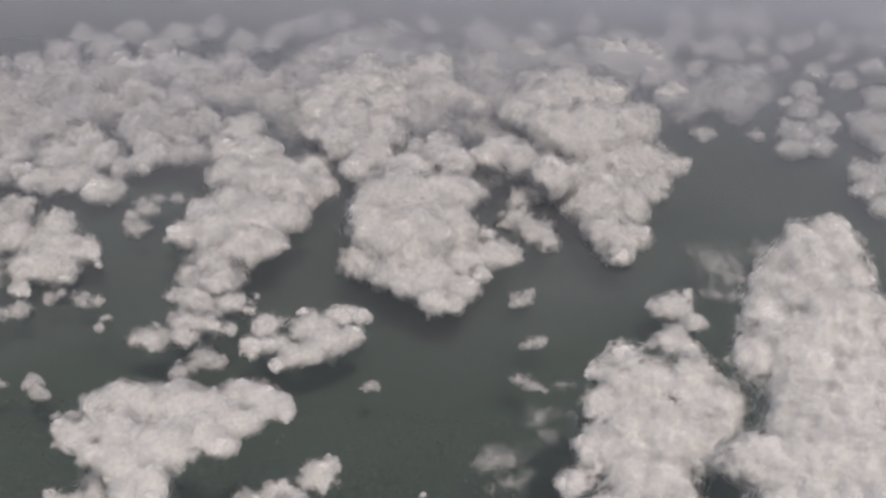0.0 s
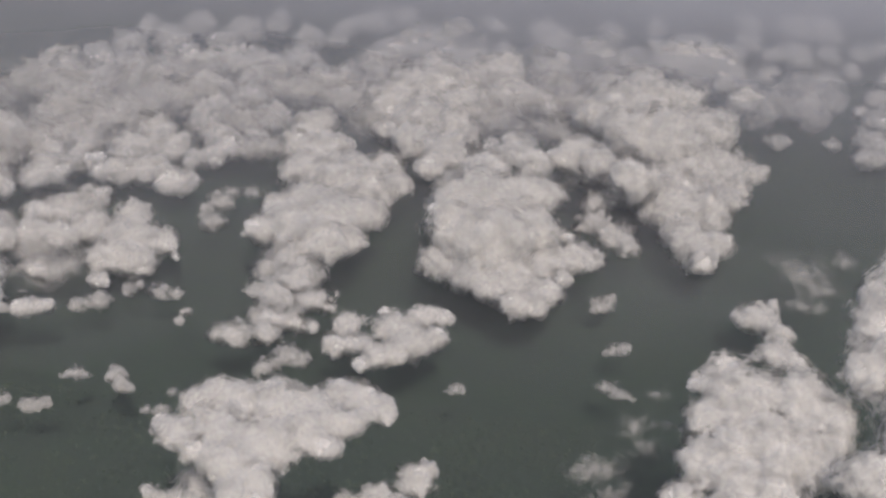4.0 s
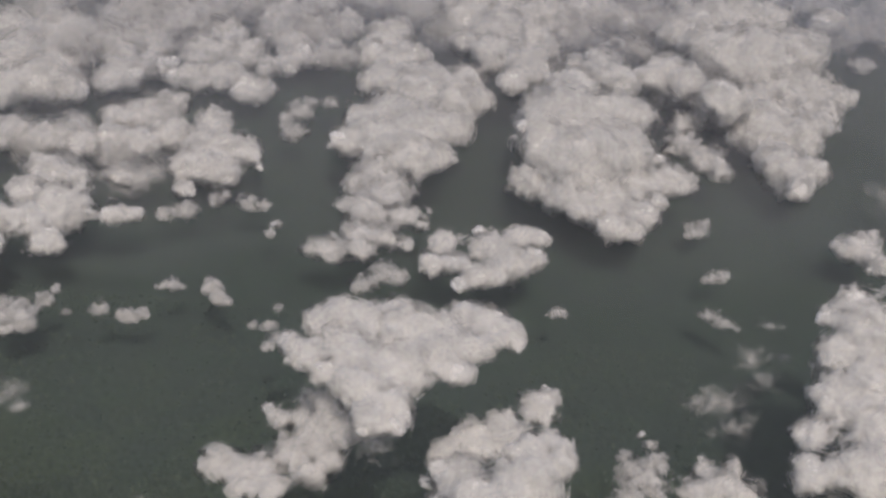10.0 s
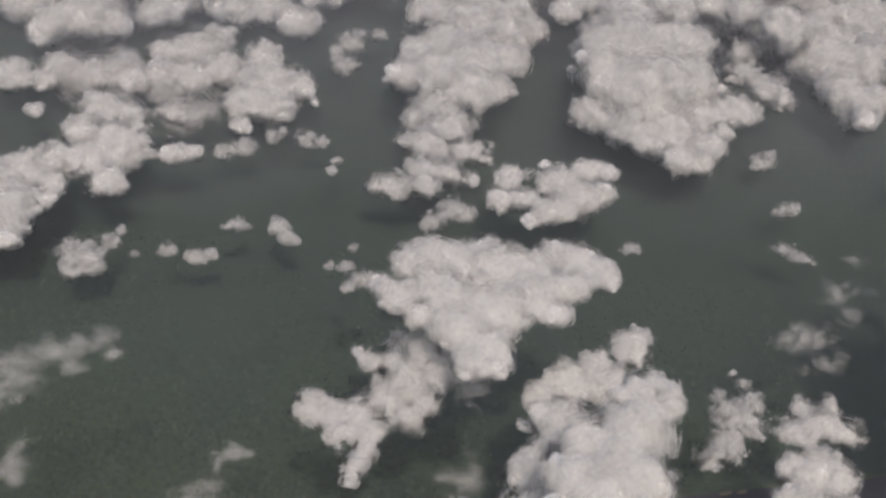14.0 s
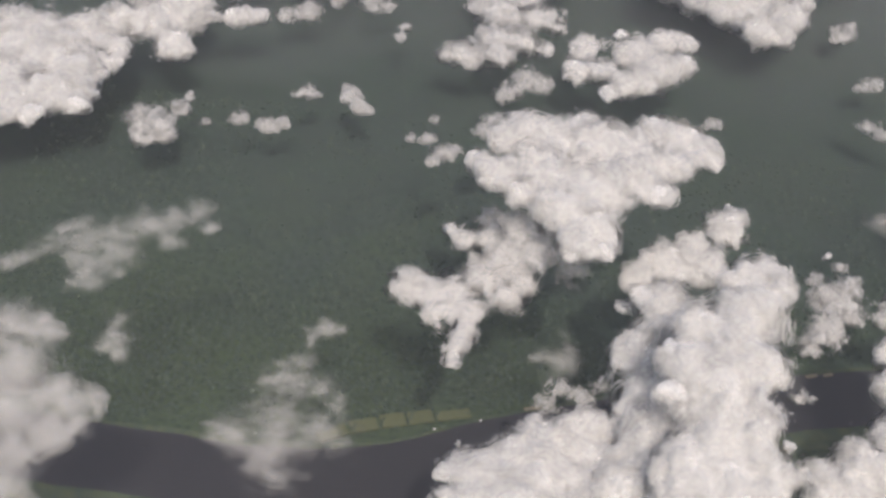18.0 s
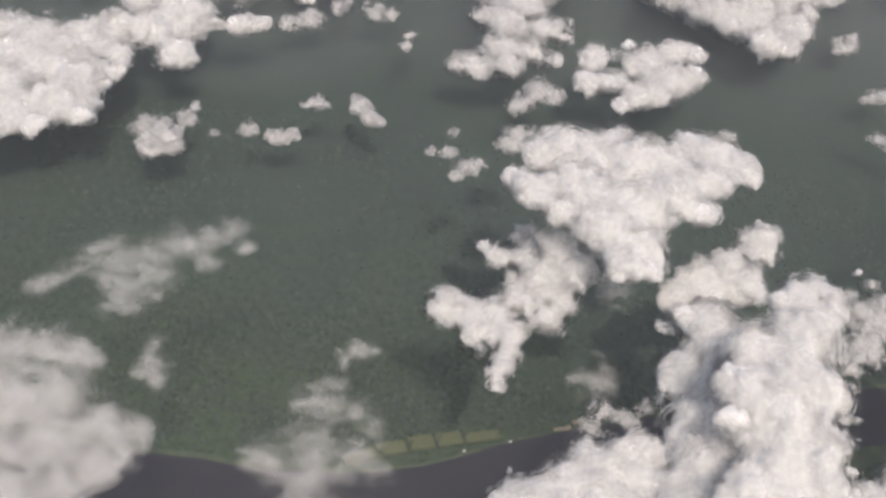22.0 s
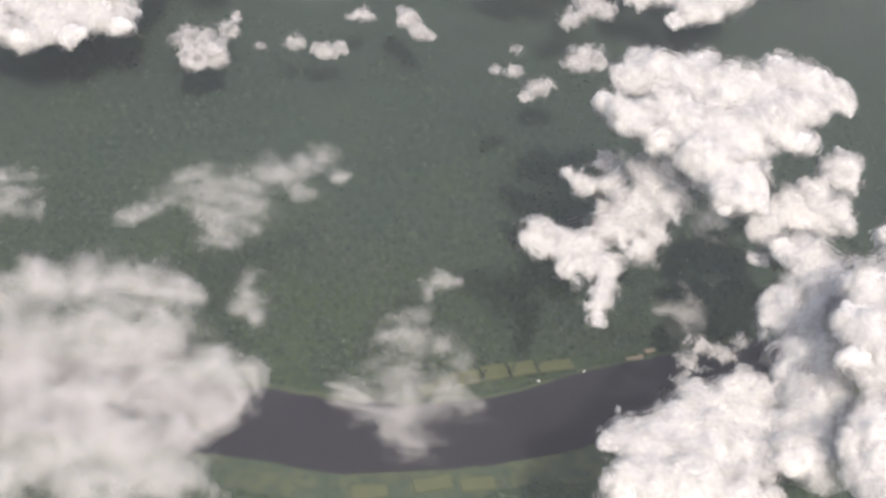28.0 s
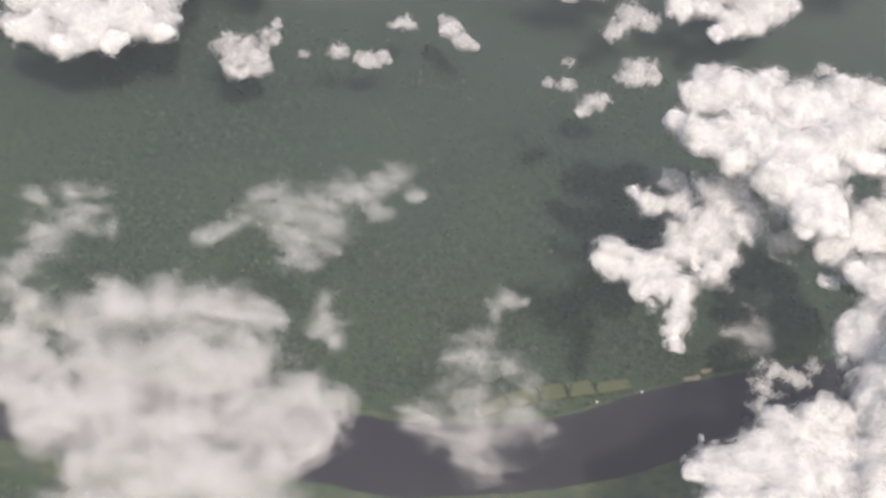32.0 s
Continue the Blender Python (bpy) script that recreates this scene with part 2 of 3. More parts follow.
def smooth_line(points, n):
    """A soft curve through a few control points."""
    p = np.array(points, float)
    p = np.vstack([2 * p[0] - p[1], p, 2 * p[-1] - p[-2]])
    out = []
    for i in range(1, len(p) - 2):
        for u in np.linspace(0, 1, n, endpoint=False):
            a, b, c, d = p[i - 1:i + 3]
            out.append(0.5 * (2 * b + (c - a) * u + (2 * a - 5 * b + 4 * c - d) * u ** 2 + (3 * b - a - 3 * c + d) * u ** 3))
    return np.array(out + [p[-2]])


def wave(x, seed, size):
    return noise.noise(Vector((x / size, seed * 7.3, 0.5)))


# ---- ground and river ----
def river_bed():
    """x, y, half width along the river's middle."""
    return smooth_line([(-3200, 1010, 40), (-1500, 830, 38), (-850, 788, 40), (-620, 781, 37), (-530, 778, 38), (-405, 802, 35),
                        (-262, 868, 37), (0, 962, 36), (420, 1075, 36), (1300, 1300, 38), (3600, 1700, 40)], 24)


BED = river_bed()


def bank(side, extra=0.0, seed=1):
    """One bank line of the river, uneven."""
    d = np.gradient(BED[:, :2], axis=0)
    d /= np.linalg.norm(d, axis=1)[:, None]
    nrm = np.stack([-d[:, 1], d[:, 0]], 1)
    w = np.array([b[2] + 3.0 * wave(b[0], seed, 60) + 2.0 * wave(b[0], seed + 5, 17) for b in BED])
    if extra > 5:
        w += [0.35 * extra * (wave(b[0], seed + 9, 55) + 0.6 * wave(b[0], seed + 13, 19)) for b in BED]
    return BED[:, :2] + side * nrm * (w + extra)[:, None]


def flat_strip(name, a, b, z, material, label, category, kind="structure", parent=None):
    n = len(a)
    verts = [(*p, z) for p in a] + [(*p, z) for p in b]
    ob = part(name, verts, [(i, i + 1, n + i + 1, n + i) for i in range(n - 1)], material, parent)
    return tagged(ob, label, category, kind=kind)


def make_ground():
    half, n = 5600.0, 140
    g = np.linspace(-1, 1, n + 1)
    g = np.sign(g) * np.abs(g) ** 1.6 * half
    verts = [(x, y + 1200, -0.6 + 1.2 * noise.noise(Vector((x / 180, y / 180, 0)))) for y in g for x in g]
    faces = [(j * (n + 1) + i, j * (n + 1) + i + 1, (j + 1) * (n + 1) + i + 1, (j + 1) * (n + 1) + i) for j in range(n) for i in range(n)]
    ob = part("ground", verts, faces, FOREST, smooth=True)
    tagged(ob, "flat dark green rain forest seen from high above", "ground", kind="structure")
    flat_strip("water", bank(1, seed=1), bank(-1, seed=2), 1.6, WATER, "broad silty brown river winding through forest", "river")
    flat_strip("gdomebank_meadow", bank(1, 6, 3), bank(1, -2, 1), 1.3, GRASS, "light green grassy river bank", "river bank")
    flat_strip("gdomebank_meadow", bank(-1, -2, 2), bank(-1, 30, 4), 1.3, GRASS, "light green grassy river bank", "river bank")


make_ground()


def make_field(x0, y0, x1, y1, depth, material, label):
    """A field that runs beside the river from one corner to the next, with a slightly raised crop."""
    a, b = np.array((x0, y0)), np.array((x1, y1))
    d = (b - a) / np.linalg.norm(b - a)
    nrm = np.array((-d[1], d[0]))
    n, ring = 10, []
    for i in range(n + 1):
        ring.append(a + (b - a) * i / n + nrm * wave(x0 + i, 3, 2.5))
    for i in range(n, -1, -1):
        ring.append(a + (b - a) * i / n + nrm * (depth + 1.5 * wave(x0 + i, 9, 2.5)))
    m = len(ring)
    verts = [(*p, 0.8) for p in ring] + [(*p, 2.4) for p in ring]
    faces = [tuple(range(m, 2 * m))] + [(i, (i + 1) % m, m + (i + 1) % m, m + i) for i in range(m)]
    return tagged(part("field", verts, faces, material), label, "field", "fields by the river")


for x0, y0, x1, y1, depth in ((-470, 829, -446, 845, 12), (-444, 845, -420, 855, 15), (-417, 856, -395, 864, 16), (-392, 865, -370, 873, 15), (-367, 874, -336, 884, 11)):
    make_field(x0, y0, x1, y1, depth, CROP, "yellow-green strip field beside the river")
for x0, y0, x1, y1, depth in ((-520, 716, -492, 722, 11), (-470, 728, -440, 738, 12), (-432, 734, -405, 742, 12)):
    make_field(x0, y0, x1, y1, depth, CROP, "pale yellow-green field on the far bank")
for x0, y0, x1, y1, depth in ((-286, 901, -270, 907, 4), (-268, 913, -258, 917, 4), (-6, 994, 6, 999, 4), (12, 999, 22, 1003, 3)):
    make_field(x0, y0, x1, y1, depth, SAND, "bare pale sandy patch near the river")


def house(x, y, turn, size):
    base = new("house")
    base.matrix_world = pose(x, y, 1.3, 0, 0, turn)
    a, b, h, r = size, size * 0.7, size * 0.5, size * 0.85
    part("wall", [(sx * a / 2, sy * b / 2, z) for z in (0, h) for sx, sy in ((-1, -1), (1, -1), (1, 1), (-1, 1))],
         [(0, 1, 5, 4), (1, 2, 6, 5), (2, 3, 7, 6), (3, 0, 4, 7), (4, 5, 6, 7)], WHITEWASH, base)
    e = 0.2
    rv = [(-a / 2 - e, -b / 2 - e, h), (a / 2 + e, -b / 2 - e, h), (a / 2 + e, b / 2 + e, h), (-a / 2 - e, b / 2 + e, h), (-a / 2 - e, 0, r), (a / 2 + e, 0, r)]
    part("roof", rv, [(0, 1, 5, 4), (2, 3, 4, 5), (0, 4, 3), (1, 2, 5), (3, 2, 1, 0)], ROOFING, base)
    return tagged(base, "tiny white house with a pale roof by the river", "house", "houses by the river")


house(-369, 863, 25, 2.0)
house(-327, 881, 25, 1.9)


# ---- clouds ----
def ball(subdivisions):
    bm = bmesh.new()
    bmesh.ops.create_icosphere(bm, subdivisions=subdivisions, radius=1.0)
    bm.verts.ensure_lookup_table()
    v = np.array([p.co for p in bm.verts])
    q = np.array([[p.index for p in fc.verts] for fc in bm.faces])
    bm.free()
    return v, q


BALLS = {1: ball(1), 2: ball(2), 3: ball(3)}
STYLE = {  # children a lobe, their size, squash, dense heart's size (0: none), inmost and outmost skin, skins, share of the skin's own slope in its light
    "puff": (7, 0.55, 0.95, 0.77, 0.84, 1.42, 7, 0.70),
    "rag": (7, 0.54, 0.85, 0.50, 0.66, 1.62, 8, 0.65),
    "thin": (5, 0.60, 0.70, 0.0, 0.50, 1.80, 6, 0.40),
    "wisp": (4, 0.60, 0.55, 0.0, 0.75, 2.50, 7, 0.25),
    "soft": (4, 0.60, 0.75, 0.0, 0.66, 1.60, 8, 0.25),
}


def lattice(p, seed):
    """Smooth value noise in -1..1 at the rows of p."""
    q = np.floor(p).astype(np.int64)
    f = p - q
    f = f * f * (3 - 2 * f)
    total = np.zeros(len(p))
    for dx in (0, 1):
        for dy in (0, 1):
            for dz in (0, 1):
                h = (q[:, 0] + dx) * 374761393 + (q[:, 1] + dy) * 668265263 + (q[:, 2] + dz) * 2147483647 + seed * 1442695
                h = (h ^ (h >> 13)) * 1274126177
                v = ((h ^ (h >> 16)) & 0xFFFF) / 32767.5 - 1
                total += v * np.where(dx, f[:, 0], 1 - f[:, 0]) * np.where(dy, f[:, 1], 1 - f[:, 1]) * np.where(dz, f[:, 2], 1 - f[:, 2])
    return total


def turbulence(p, seed):
    return lattice(p, seed) + 0.5 * lattice(p * 2.1, seed + 1) + 0.28 * lattice(p * 4.3, seed + 2)


def billows(style, lobes, rng, grow=1.0):
    """Domes on domes: each lobe carries smaller ones."""
    count, size, squash = STYLE[style][:3]
    found = []
    for x, y, z, r in lobes:
        c = np.array((x, y, z), float)
        r = r * grow
        found.append((c, r * 0.92, 3))
        for _ in range(count):
            d = rng.normal(size=3)
            d[2] = abs(d[2]) * 0.9 - 0.25
            d /= np.linalg.norm(d)
            r1 = r * size * rng.uniform(0.55, 1.1)
            found.append((c + d * (r * 0.98 - r1 * 0.72) * np.array((1, 1, squash)), r1, 2))
    verts, faces, at = [], [], 0
    for c, r, level in found:
        v, q = BALLS[level]
        low = np.where(v[:, 2:] < 0, 0.7, 1.0)
        verts.append(c + v * r * np.concatenate([np.ones((len(v), 2)), squash * low], 1))
        faces.append(q + at)
        at += len(v)
    verts, faces = np.vstack(verts), np.vstack(faces)
    span = float(np.median([p[3] for p in lobes]))
    seed = int(rng.integers(1000))
    warp = lambda q, s: np.column_stack([turbulence(q, seed + s + i * 17) for i in range(3)])
    verts = verts + warp(verts / (span * 1.3), 0) * span * 0.24 + warp(verts / (span * 0.5), 60) * span * 0.08
    return verts, faces


def fast_mesh(name, verts, faces):
    me = bpy.data.meshes.new(name)
    me.vertices.add(len(verts))
    me.vertices.foreach_set("co", verts.astype(np.float32).ravel())
    me.loops.add(faces.size)
    me.loops.foreach_set("vertex_index", faces.astype(np.int32).ravel())
    me.polygons.add(len(faces))
    me.polygons.foreach_set("loop_start", np.arange(0, faces.size, faces.shape[1], dtype=np.int32))
    me.update(calc_edges=True)
    return me


def crinkle(ob, voxel, span, heart):
    """Melt the domes into one skin; on a dense heart, raise smaller domes and crumbs."""
    m = ob.modifiers.new("skin", "REMESH")
    m.mode, m.voxel_size, m.use_smooth_shade = "VOXEL", voxel, True
    s = ob.modifiers.new("soften", "SMOOTH")
    s.factor, s.iterations = 0.5, 14 if heart else 4
    if not heart:
        return
    for scale, strength in ((0.95, 0.26), (0.42, 0.13)):
        tex = bpy.data.textures.new("domes", "VORONOI")
        tex.noise_scale, tex.distance_metric = scale * span, "DISTANCE_SQUARED"
        d = ob.modifiers.new("domes", "DISPLACE")
        d.texture, d.texture_coords, d.strength, d.mid_level = tex, "GLOBAL", -strength * span, 0.25
    tex = bpy.data.textures.new("crumbs", "CLOUDS")
    tex.noise_scale, tex.noise_depth = 0.40 * span, 3
    d = ob.modifiers.new("crumbs", "DISPLACE")
    d.texture, d.texture_coords, d.strength, d.mid_level = tex, "GLOBAL", 0.15 * span, 0.5


VEILS = {"puff": MIST, "rag": RAGGED, "thin": THIN, "wisp": STREAK, "soft": SOFT}
SKINS = []


def skin(name, style, lobes, seed, grow, voxel, material, place, thick, parent=None):
    verts, faces = billows(style, lobes, np.random.default_rng(seed + 11), grow)
    ob = new(name, fast_mesh(name, verts, faces))
    ob.location = place
    crinkle(ob, voxel, float(np.median([p[3] for p in lobes])), not parent)
    SKINS.append((ob, material, thick, parent, STYLE[style][7]))
    return ob


def cloud(style, label, place, seed, lobes):
    span = float(np.median([p[3] for p in lobes]))
    core, inmost, outmost, count = STYLE[style][3:7]
    voxel = span / 3.0
    far = place[1] > 1600
    if far:
        core, inmost, outmost = core * 1.16, inmost * 1.18, outmost * 1.18
    if core and span >= 15:
        ob = skin("cumulus_cloud", style, lobes, seed, core, span / (9.0 if far else 12.0), CLOUD, place, 1.0)
    else:
        ob = new("cloud_wisp")
        ob.location = place
    material = SCRAP if span < 15 and style in ("puff", "rag", "thin") else FAR_MIST if style == "puff" and span > 32 and place[1] > 1300 else LAYER if style == "soft" and far else VEILS[style]
    for i in range(count):
        u = i / (count - 1)
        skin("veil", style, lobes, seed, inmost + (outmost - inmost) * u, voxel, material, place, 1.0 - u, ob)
    return tagged(ob, label, "cloud", "clouds over the forest")


def settle_clouds():
    """Turn every modelled skin into plain mesh data, and give the thin ones their thickness and outward direction."""
    graph = bpy.context.evaluated_depsgraph_get()
    done = [bpy.data.meshes.new_from_object(ob.evaluated_get(graph)) for ob, *_ in SKINS]
    for (ob, material, thick, parent, own), data in zip(SKINS, done):
        data.name = ob.name
        ob.modifiers.clear()
        ob.data = data
        data.materials.clear()
        data.materials.append(material)
        data.shade_smooth()
        n = len(data.vertices)
        if not parent or not n:
            continue
        ob.location = (0, 0, 0)
        ob.parent = parent
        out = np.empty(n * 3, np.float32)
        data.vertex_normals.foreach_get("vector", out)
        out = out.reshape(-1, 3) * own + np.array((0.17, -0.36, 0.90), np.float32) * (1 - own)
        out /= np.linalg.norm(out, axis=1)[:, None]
        data.attributes.new("thickness", "FLOAT", "POINT").data.foreach_set("value", np.full(n, thick, np.float32))
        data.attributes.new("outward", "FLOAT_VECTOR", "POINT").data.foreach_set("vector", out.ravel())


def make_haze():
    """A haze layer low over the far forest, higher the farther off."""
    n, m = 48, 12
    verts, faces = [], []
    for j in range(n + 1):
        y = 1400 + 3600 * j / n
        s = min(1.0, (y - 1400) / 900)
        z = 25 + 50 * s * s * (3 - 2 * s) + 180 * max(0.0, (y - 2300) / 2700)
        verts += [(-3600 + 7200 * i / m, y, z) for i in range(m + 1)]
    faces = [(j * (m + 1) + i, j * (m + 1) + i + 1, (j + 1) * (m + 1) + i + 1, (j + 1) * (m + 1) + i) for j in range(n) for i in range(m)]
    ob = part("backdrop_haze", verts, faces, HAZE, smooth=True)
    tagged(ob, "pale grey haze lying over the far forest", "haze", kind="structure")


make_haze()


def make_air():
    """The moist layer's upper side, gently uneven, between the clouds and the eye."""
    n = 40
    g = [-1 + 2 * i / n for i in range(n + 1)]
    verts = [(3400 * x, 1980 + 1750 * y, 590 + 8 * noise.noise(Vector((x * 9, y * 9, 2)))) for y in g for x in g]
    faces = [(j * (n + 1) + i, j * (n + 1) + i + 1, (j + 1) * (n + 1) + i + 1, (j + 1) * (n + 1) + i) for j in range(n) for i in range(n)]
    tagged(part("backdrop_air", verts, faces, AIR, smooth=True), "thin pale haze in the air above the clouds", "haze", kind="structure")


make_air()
cloud("puff", "broad bright white cumulus cloud over the forest", (-253, 954, 245), 0,
      [(-102, -5, 0, 14), (-79, 35, 0, 22), (-69, 65, 0, 17), (-86, -27, 0, 21), (-49, 41, 0, 30), (-18, 76, 0, 18), (-4, 33, 0, 30), (-44, -18, 0, 31), (26, 39, 0, 28), (53, 73, 0, 20), (70, 62, 0, 22), (89, 53, 0, 18), (105, 36, 0, 11), (-2, -34, 0, 31), (33, -2, 0, 25), (51, -24, 0, 16), (-26, -70, 0, 26), (1, -87, 0, 23), (-18, -112, 0, 17), (9, -114, 0, 10), (-63, -46, 0, 17), (72, 24, 0, 19), (46, 13, 0, 22)])
cloud("rag", "ragged white cumulus tail of a larger cloud", (-342, 874, 178), 1,
      [(-58, -14, -6, 18), (-40, -18, -6, 20), (-21, -15, -6, 21), (-1, 7, -6, 21), (22, 26, -6, 23), (6, 62, -6, 21), (-18, 58, -6, 16), (33, 40, 22, 21), (49, 24, 12, 19), (23, -11, -6, 18), (-4, -43, -6, 15), (-11, -78, -6, 12), (-12, -100, -6, 7), (-10, -61, -6, 13), (-10, -89, -6, 9), (37, 6, -6, 16), (-32, 71, -6, 9), (50, 39, 37, 17), (22, 51, 27, 17), (3, 91, -6, 14), (-29, -41, -6, 16)])
cloud("puff", "puffy white cumulus turret beside a taller one", (-162, 960, 160), 2,
      [(39, 50, 0, 22), (53, 68, 0, 15), (7, 12, 0, 23), (-16, -17, 0, 23), (-43, -38, 0, 18), (-23, -65, 0, 20), (-53, -78, 0, 11), (18, -13, 0, 23), (51, 89, 0, 8), (-28, -12, 0, 15)])
cloud("puff", "tall dense white cumulus column above a river", (-153, 720, 221), 3,
      [(39, 130, 14, 21), (16, 118, 14, 19), (44, 107, 14, 16), (13, 70, 14, 33), (-17, 52, 14, 26), (-34, 19, 14, 24), (16, 27, 14, 29), (-7, -6, 14, 26), (34, 13, 14, 11), (-44, -12, 14, 13), (-17, -32, -6, 24), (11, -33, -6, 30), (-34, -56, -11, 22), (-6, -65, -16, 27), (-45, -69, -16, 18), (26, -58, -16, 22), (44, -19, -21, 12), (4, -86, -21, 30), (-34, -97, -21, 26)])
cloud("rag", "thin ragged white cloud scrap", (-26, 937, 133), 4,
      [(7, 19, 0, 22), (23, 40, 0, 14), (-7, -22, 0, 18), (-24, -44, 0, 14), (21, 71, 0, 8), (-6, 49, 0, 8), (-40, -112, 0, 9), (22, -2, 0, 9)])
cloud("puff", "dense rounded white cumulus over the dark river", (-293, 685, 160), 5,
      [(18, 29, 0, 23), (46, 49, 0, 21), (-5, 13, 0, 22), (50, 22, 0, 20), (11, -8, 0, 26), (-30, 7, 0, 13), (-50, -8, 0, 14), (-30, -19, 0, 22), (47, -8, 0, 19), (-52, 18, 0, 5), (4, 47, 0, 10), (-3, -46, 0, 29), (-46, -52, 0, 22), (35, -45, 0, 22)])
cloud("thin", "torn grey-white cloud scraps", (-243, 794, 135), 6,
      [(-22, 4, 0, 10), (-9, -1, 0, 11), (-34, -15, 0, 10), (43, 24, 0, 11), (49, 2, 0, 12), (12, 16, 0, 8), (-41, -33, 0, 8)])
cloud("puff", "soft white cumulus mass over the river bend", (-198, 763, 176), 7,
      [(3, 92, 14, 26), (-9, 44, -1, 25), (-6, -7, -6, 29), (-22, -57, -11, 20), (23, 64, 9, 34), (20, 10, 4, 33), (2, -51, -1, 31), (-12, -97, -6, 30)])
cloud("puff", "white cumulus bank with soft flanks", (6, 820, 110), 8,
      [(23, 97, 0, 18), (20, 50, 0, 23), (8, -5, 0, 26), (-26, -51, 0, 28), (-2, -56, 0, 27), (-66, -60, 0, 20), (53, 91, 0, 30), (42, 20, 0, 34), (-52, -87, 0, 26)])
cloud("puff", "towering bright white cumulus cloud", (395, 1061, 289), 9,
      [(0, 157, 71, 27), (33, 169, 76, 27), (41, 130, 66, 29), (2, 110, 51, 47), (-34, 124, 36, 29), (67, 116, 46, 22), (21, 52, 26, 51), (-44, 72, 6, 38), (67, 60, 21, 34), (-23, 5, -4, 44), (-65, 20, -14, 33), (39, -1, -4, 36), (-34, -54, -29, 48), (7, -64, -27, 48), (-79, -116, -49, 41), (-35, -131, -49, 46), (14, -119, -39, 41), (-71, -178, -64, 44), (-20, -190, -59, 46), (81, -23, -19, 51), (44, -130, -49, 48)])
cloud("puff", "broad heaped white cumulus with rounded domes", (217, 1050, 208), 10,
      [(44, 126, 37, 23), (-7, 118, 27, 23), (-40, 86, 17, 20), (61, 105, 37, 18), (4, 56, 20, 38), (50, 48, 27, 40), (79, 9, 24, 33), (-46, 32, 4, 25), (-12, 1, -3, 39), (31, -14, 2, 42), (-54, -21, -18, 27), (68, -35, -3, 26), (-18, -56, -20, 33), (15, -66, -18, 33), (-83, -57, -33, 22), (-35, -109, -33, 38), (28, -121, -28, 38), (-89, -108, -43, 27)])
cloud("thin", "torn grey-white fringe of a cumulus", (106, 1139, 130), 11,
      [(44, 124, 0, 15), (12, 56, 0, 19), (21, 6, 0, 17), (-23, -37, 0, 21), (-54, -45, 0, 19), (-15, -85, 0, 18), (52, 69, 0, 13), (-40, -86, 0, 13)])
cloud("puff", "small grey-white cumulus behind a tower", (357, 1636, 60), 12,
      [(3, -2, 0, 28), (-21, -4, 0, 19), (30, 50, 0, 13), (21, -48, 0, 19), (-35, 4, 0, 12)])
cloud("thin", "faint wispy grey cloud", (475, 1806, 60), 13,
      [(-14, 6, 0, 38), (-25, 51, 0, 24), (5, -37, 0, 28), (70, 85, 0, 20), (-36, -105, 0, 23)])
cloud("puff", "bright heaped cumulus with crisp domes", (-51, 1946, 125), 14,
      [(33, 177, 0, 41), (-17, 81, 0, 45), (67, 127, 0, 36), (-68, -40, 0, 39), (-21, -82, 0, 51), (44, -41, 0, 52), (86, -5, 0, 32), (-62, -199, 0, 47), (-2, -232, 0, 56), (60, -178, 0, 40), (-9, 227, 0, 21), (25, 283, 0, 16), (-39, -6, 0, 38), (-92, -108, 0, 18)])
cloud("puff", "rounded white lower lobes of a cumulus", (-15, 1708, 80), 15,
      [(-58, -23, 0, 42), (-109, 2, 0, 36), (-8, -31, 0, 42), (47, 31, 0, 36), (94, 49, 0, 32), (124, 60, 0, 21), (45, -80, 0, 26), (2, -125, 0, 24), (32, -133, 0, 19), (85, 156, 0, 18), (-135, 16, 0, 17), (-147, 174, 0, 13), (71, -23, 0, 15), (-41, -77, 0, 28)])
cloud("rag", "small ragged white cloud beside a large one", (139, 1932, 70), 16,
      [(-9, 112, 0, 22), (-11, 27, 0, 23), (17, -43, 0, 28), (40, -78, 0, 20), (-40, -5, 0, 13), (0, -12, 0, 19)])
cloud("puff", "wide heaped grey-white cumulus in haze", (212, 2303, 130), 17,
      [(57, 209, 0, 59), (-21, 146, 0, 53), (-66, 58, 0, 40), (131, 224, 0, 47), (152, 34, 0, 62), (72, -46, 0, 66), (-1, -34, 0, 56), (-111, -161, 0, 41), (-146, -201, 0, 26), (-75, -210, 0, 38), (-17, -279, 0, 45), (29, 261, 0, 36)])
cloud("puff", "rounded grey-white cumulus hanging over the forest", (343, 2068, 75), 18,
      [(-20, 164, 0, 67), (48, 182, 0, 50), (111, 187, 0, 26), (142, 207, 0, 17), (-69, -44, 0, 49), (-12, -56, 0, 45), (32, 12, 0, 32), (-57, -182, 0, 43), (-13, -194, 0, 29), (-46, -263, 0, 23), (-81, -165, 0, 28), (-100, 55, 0, 37), (70, 91, 0, 25)])
cloud("puff", "column of heaped grey-white cumulus", (-334, 2145, 75), 19,
      [(-101, 205, 0, 45), (-112, 97, 0, 35), (-55, 80, 0, 39), (-73, -45, 0, 43), (-14, 115, 0, 20), (17, -20, 0, 37), (71, -11, 0, 37), (98, -92, 0, 30), (-9, -92, 0, 46), (57, -152, 0, 41), (118, -81, 0, 16)])
cloud("puff", "bright heaped cumulus with many domes", (-341, 1806, 95), 20,
      [(-26, 82, 0, 43), (-77, 44, 0, 31), (-85, -43, 0, 26), (-32, -39, 0, 41), (24, 26, 0, 47), (71, 33, 0, 33), (24, -87, 0, 40), (66, -73, 0, 23), (96, 56, 0, 18), (-56, 5, 0, 36)])
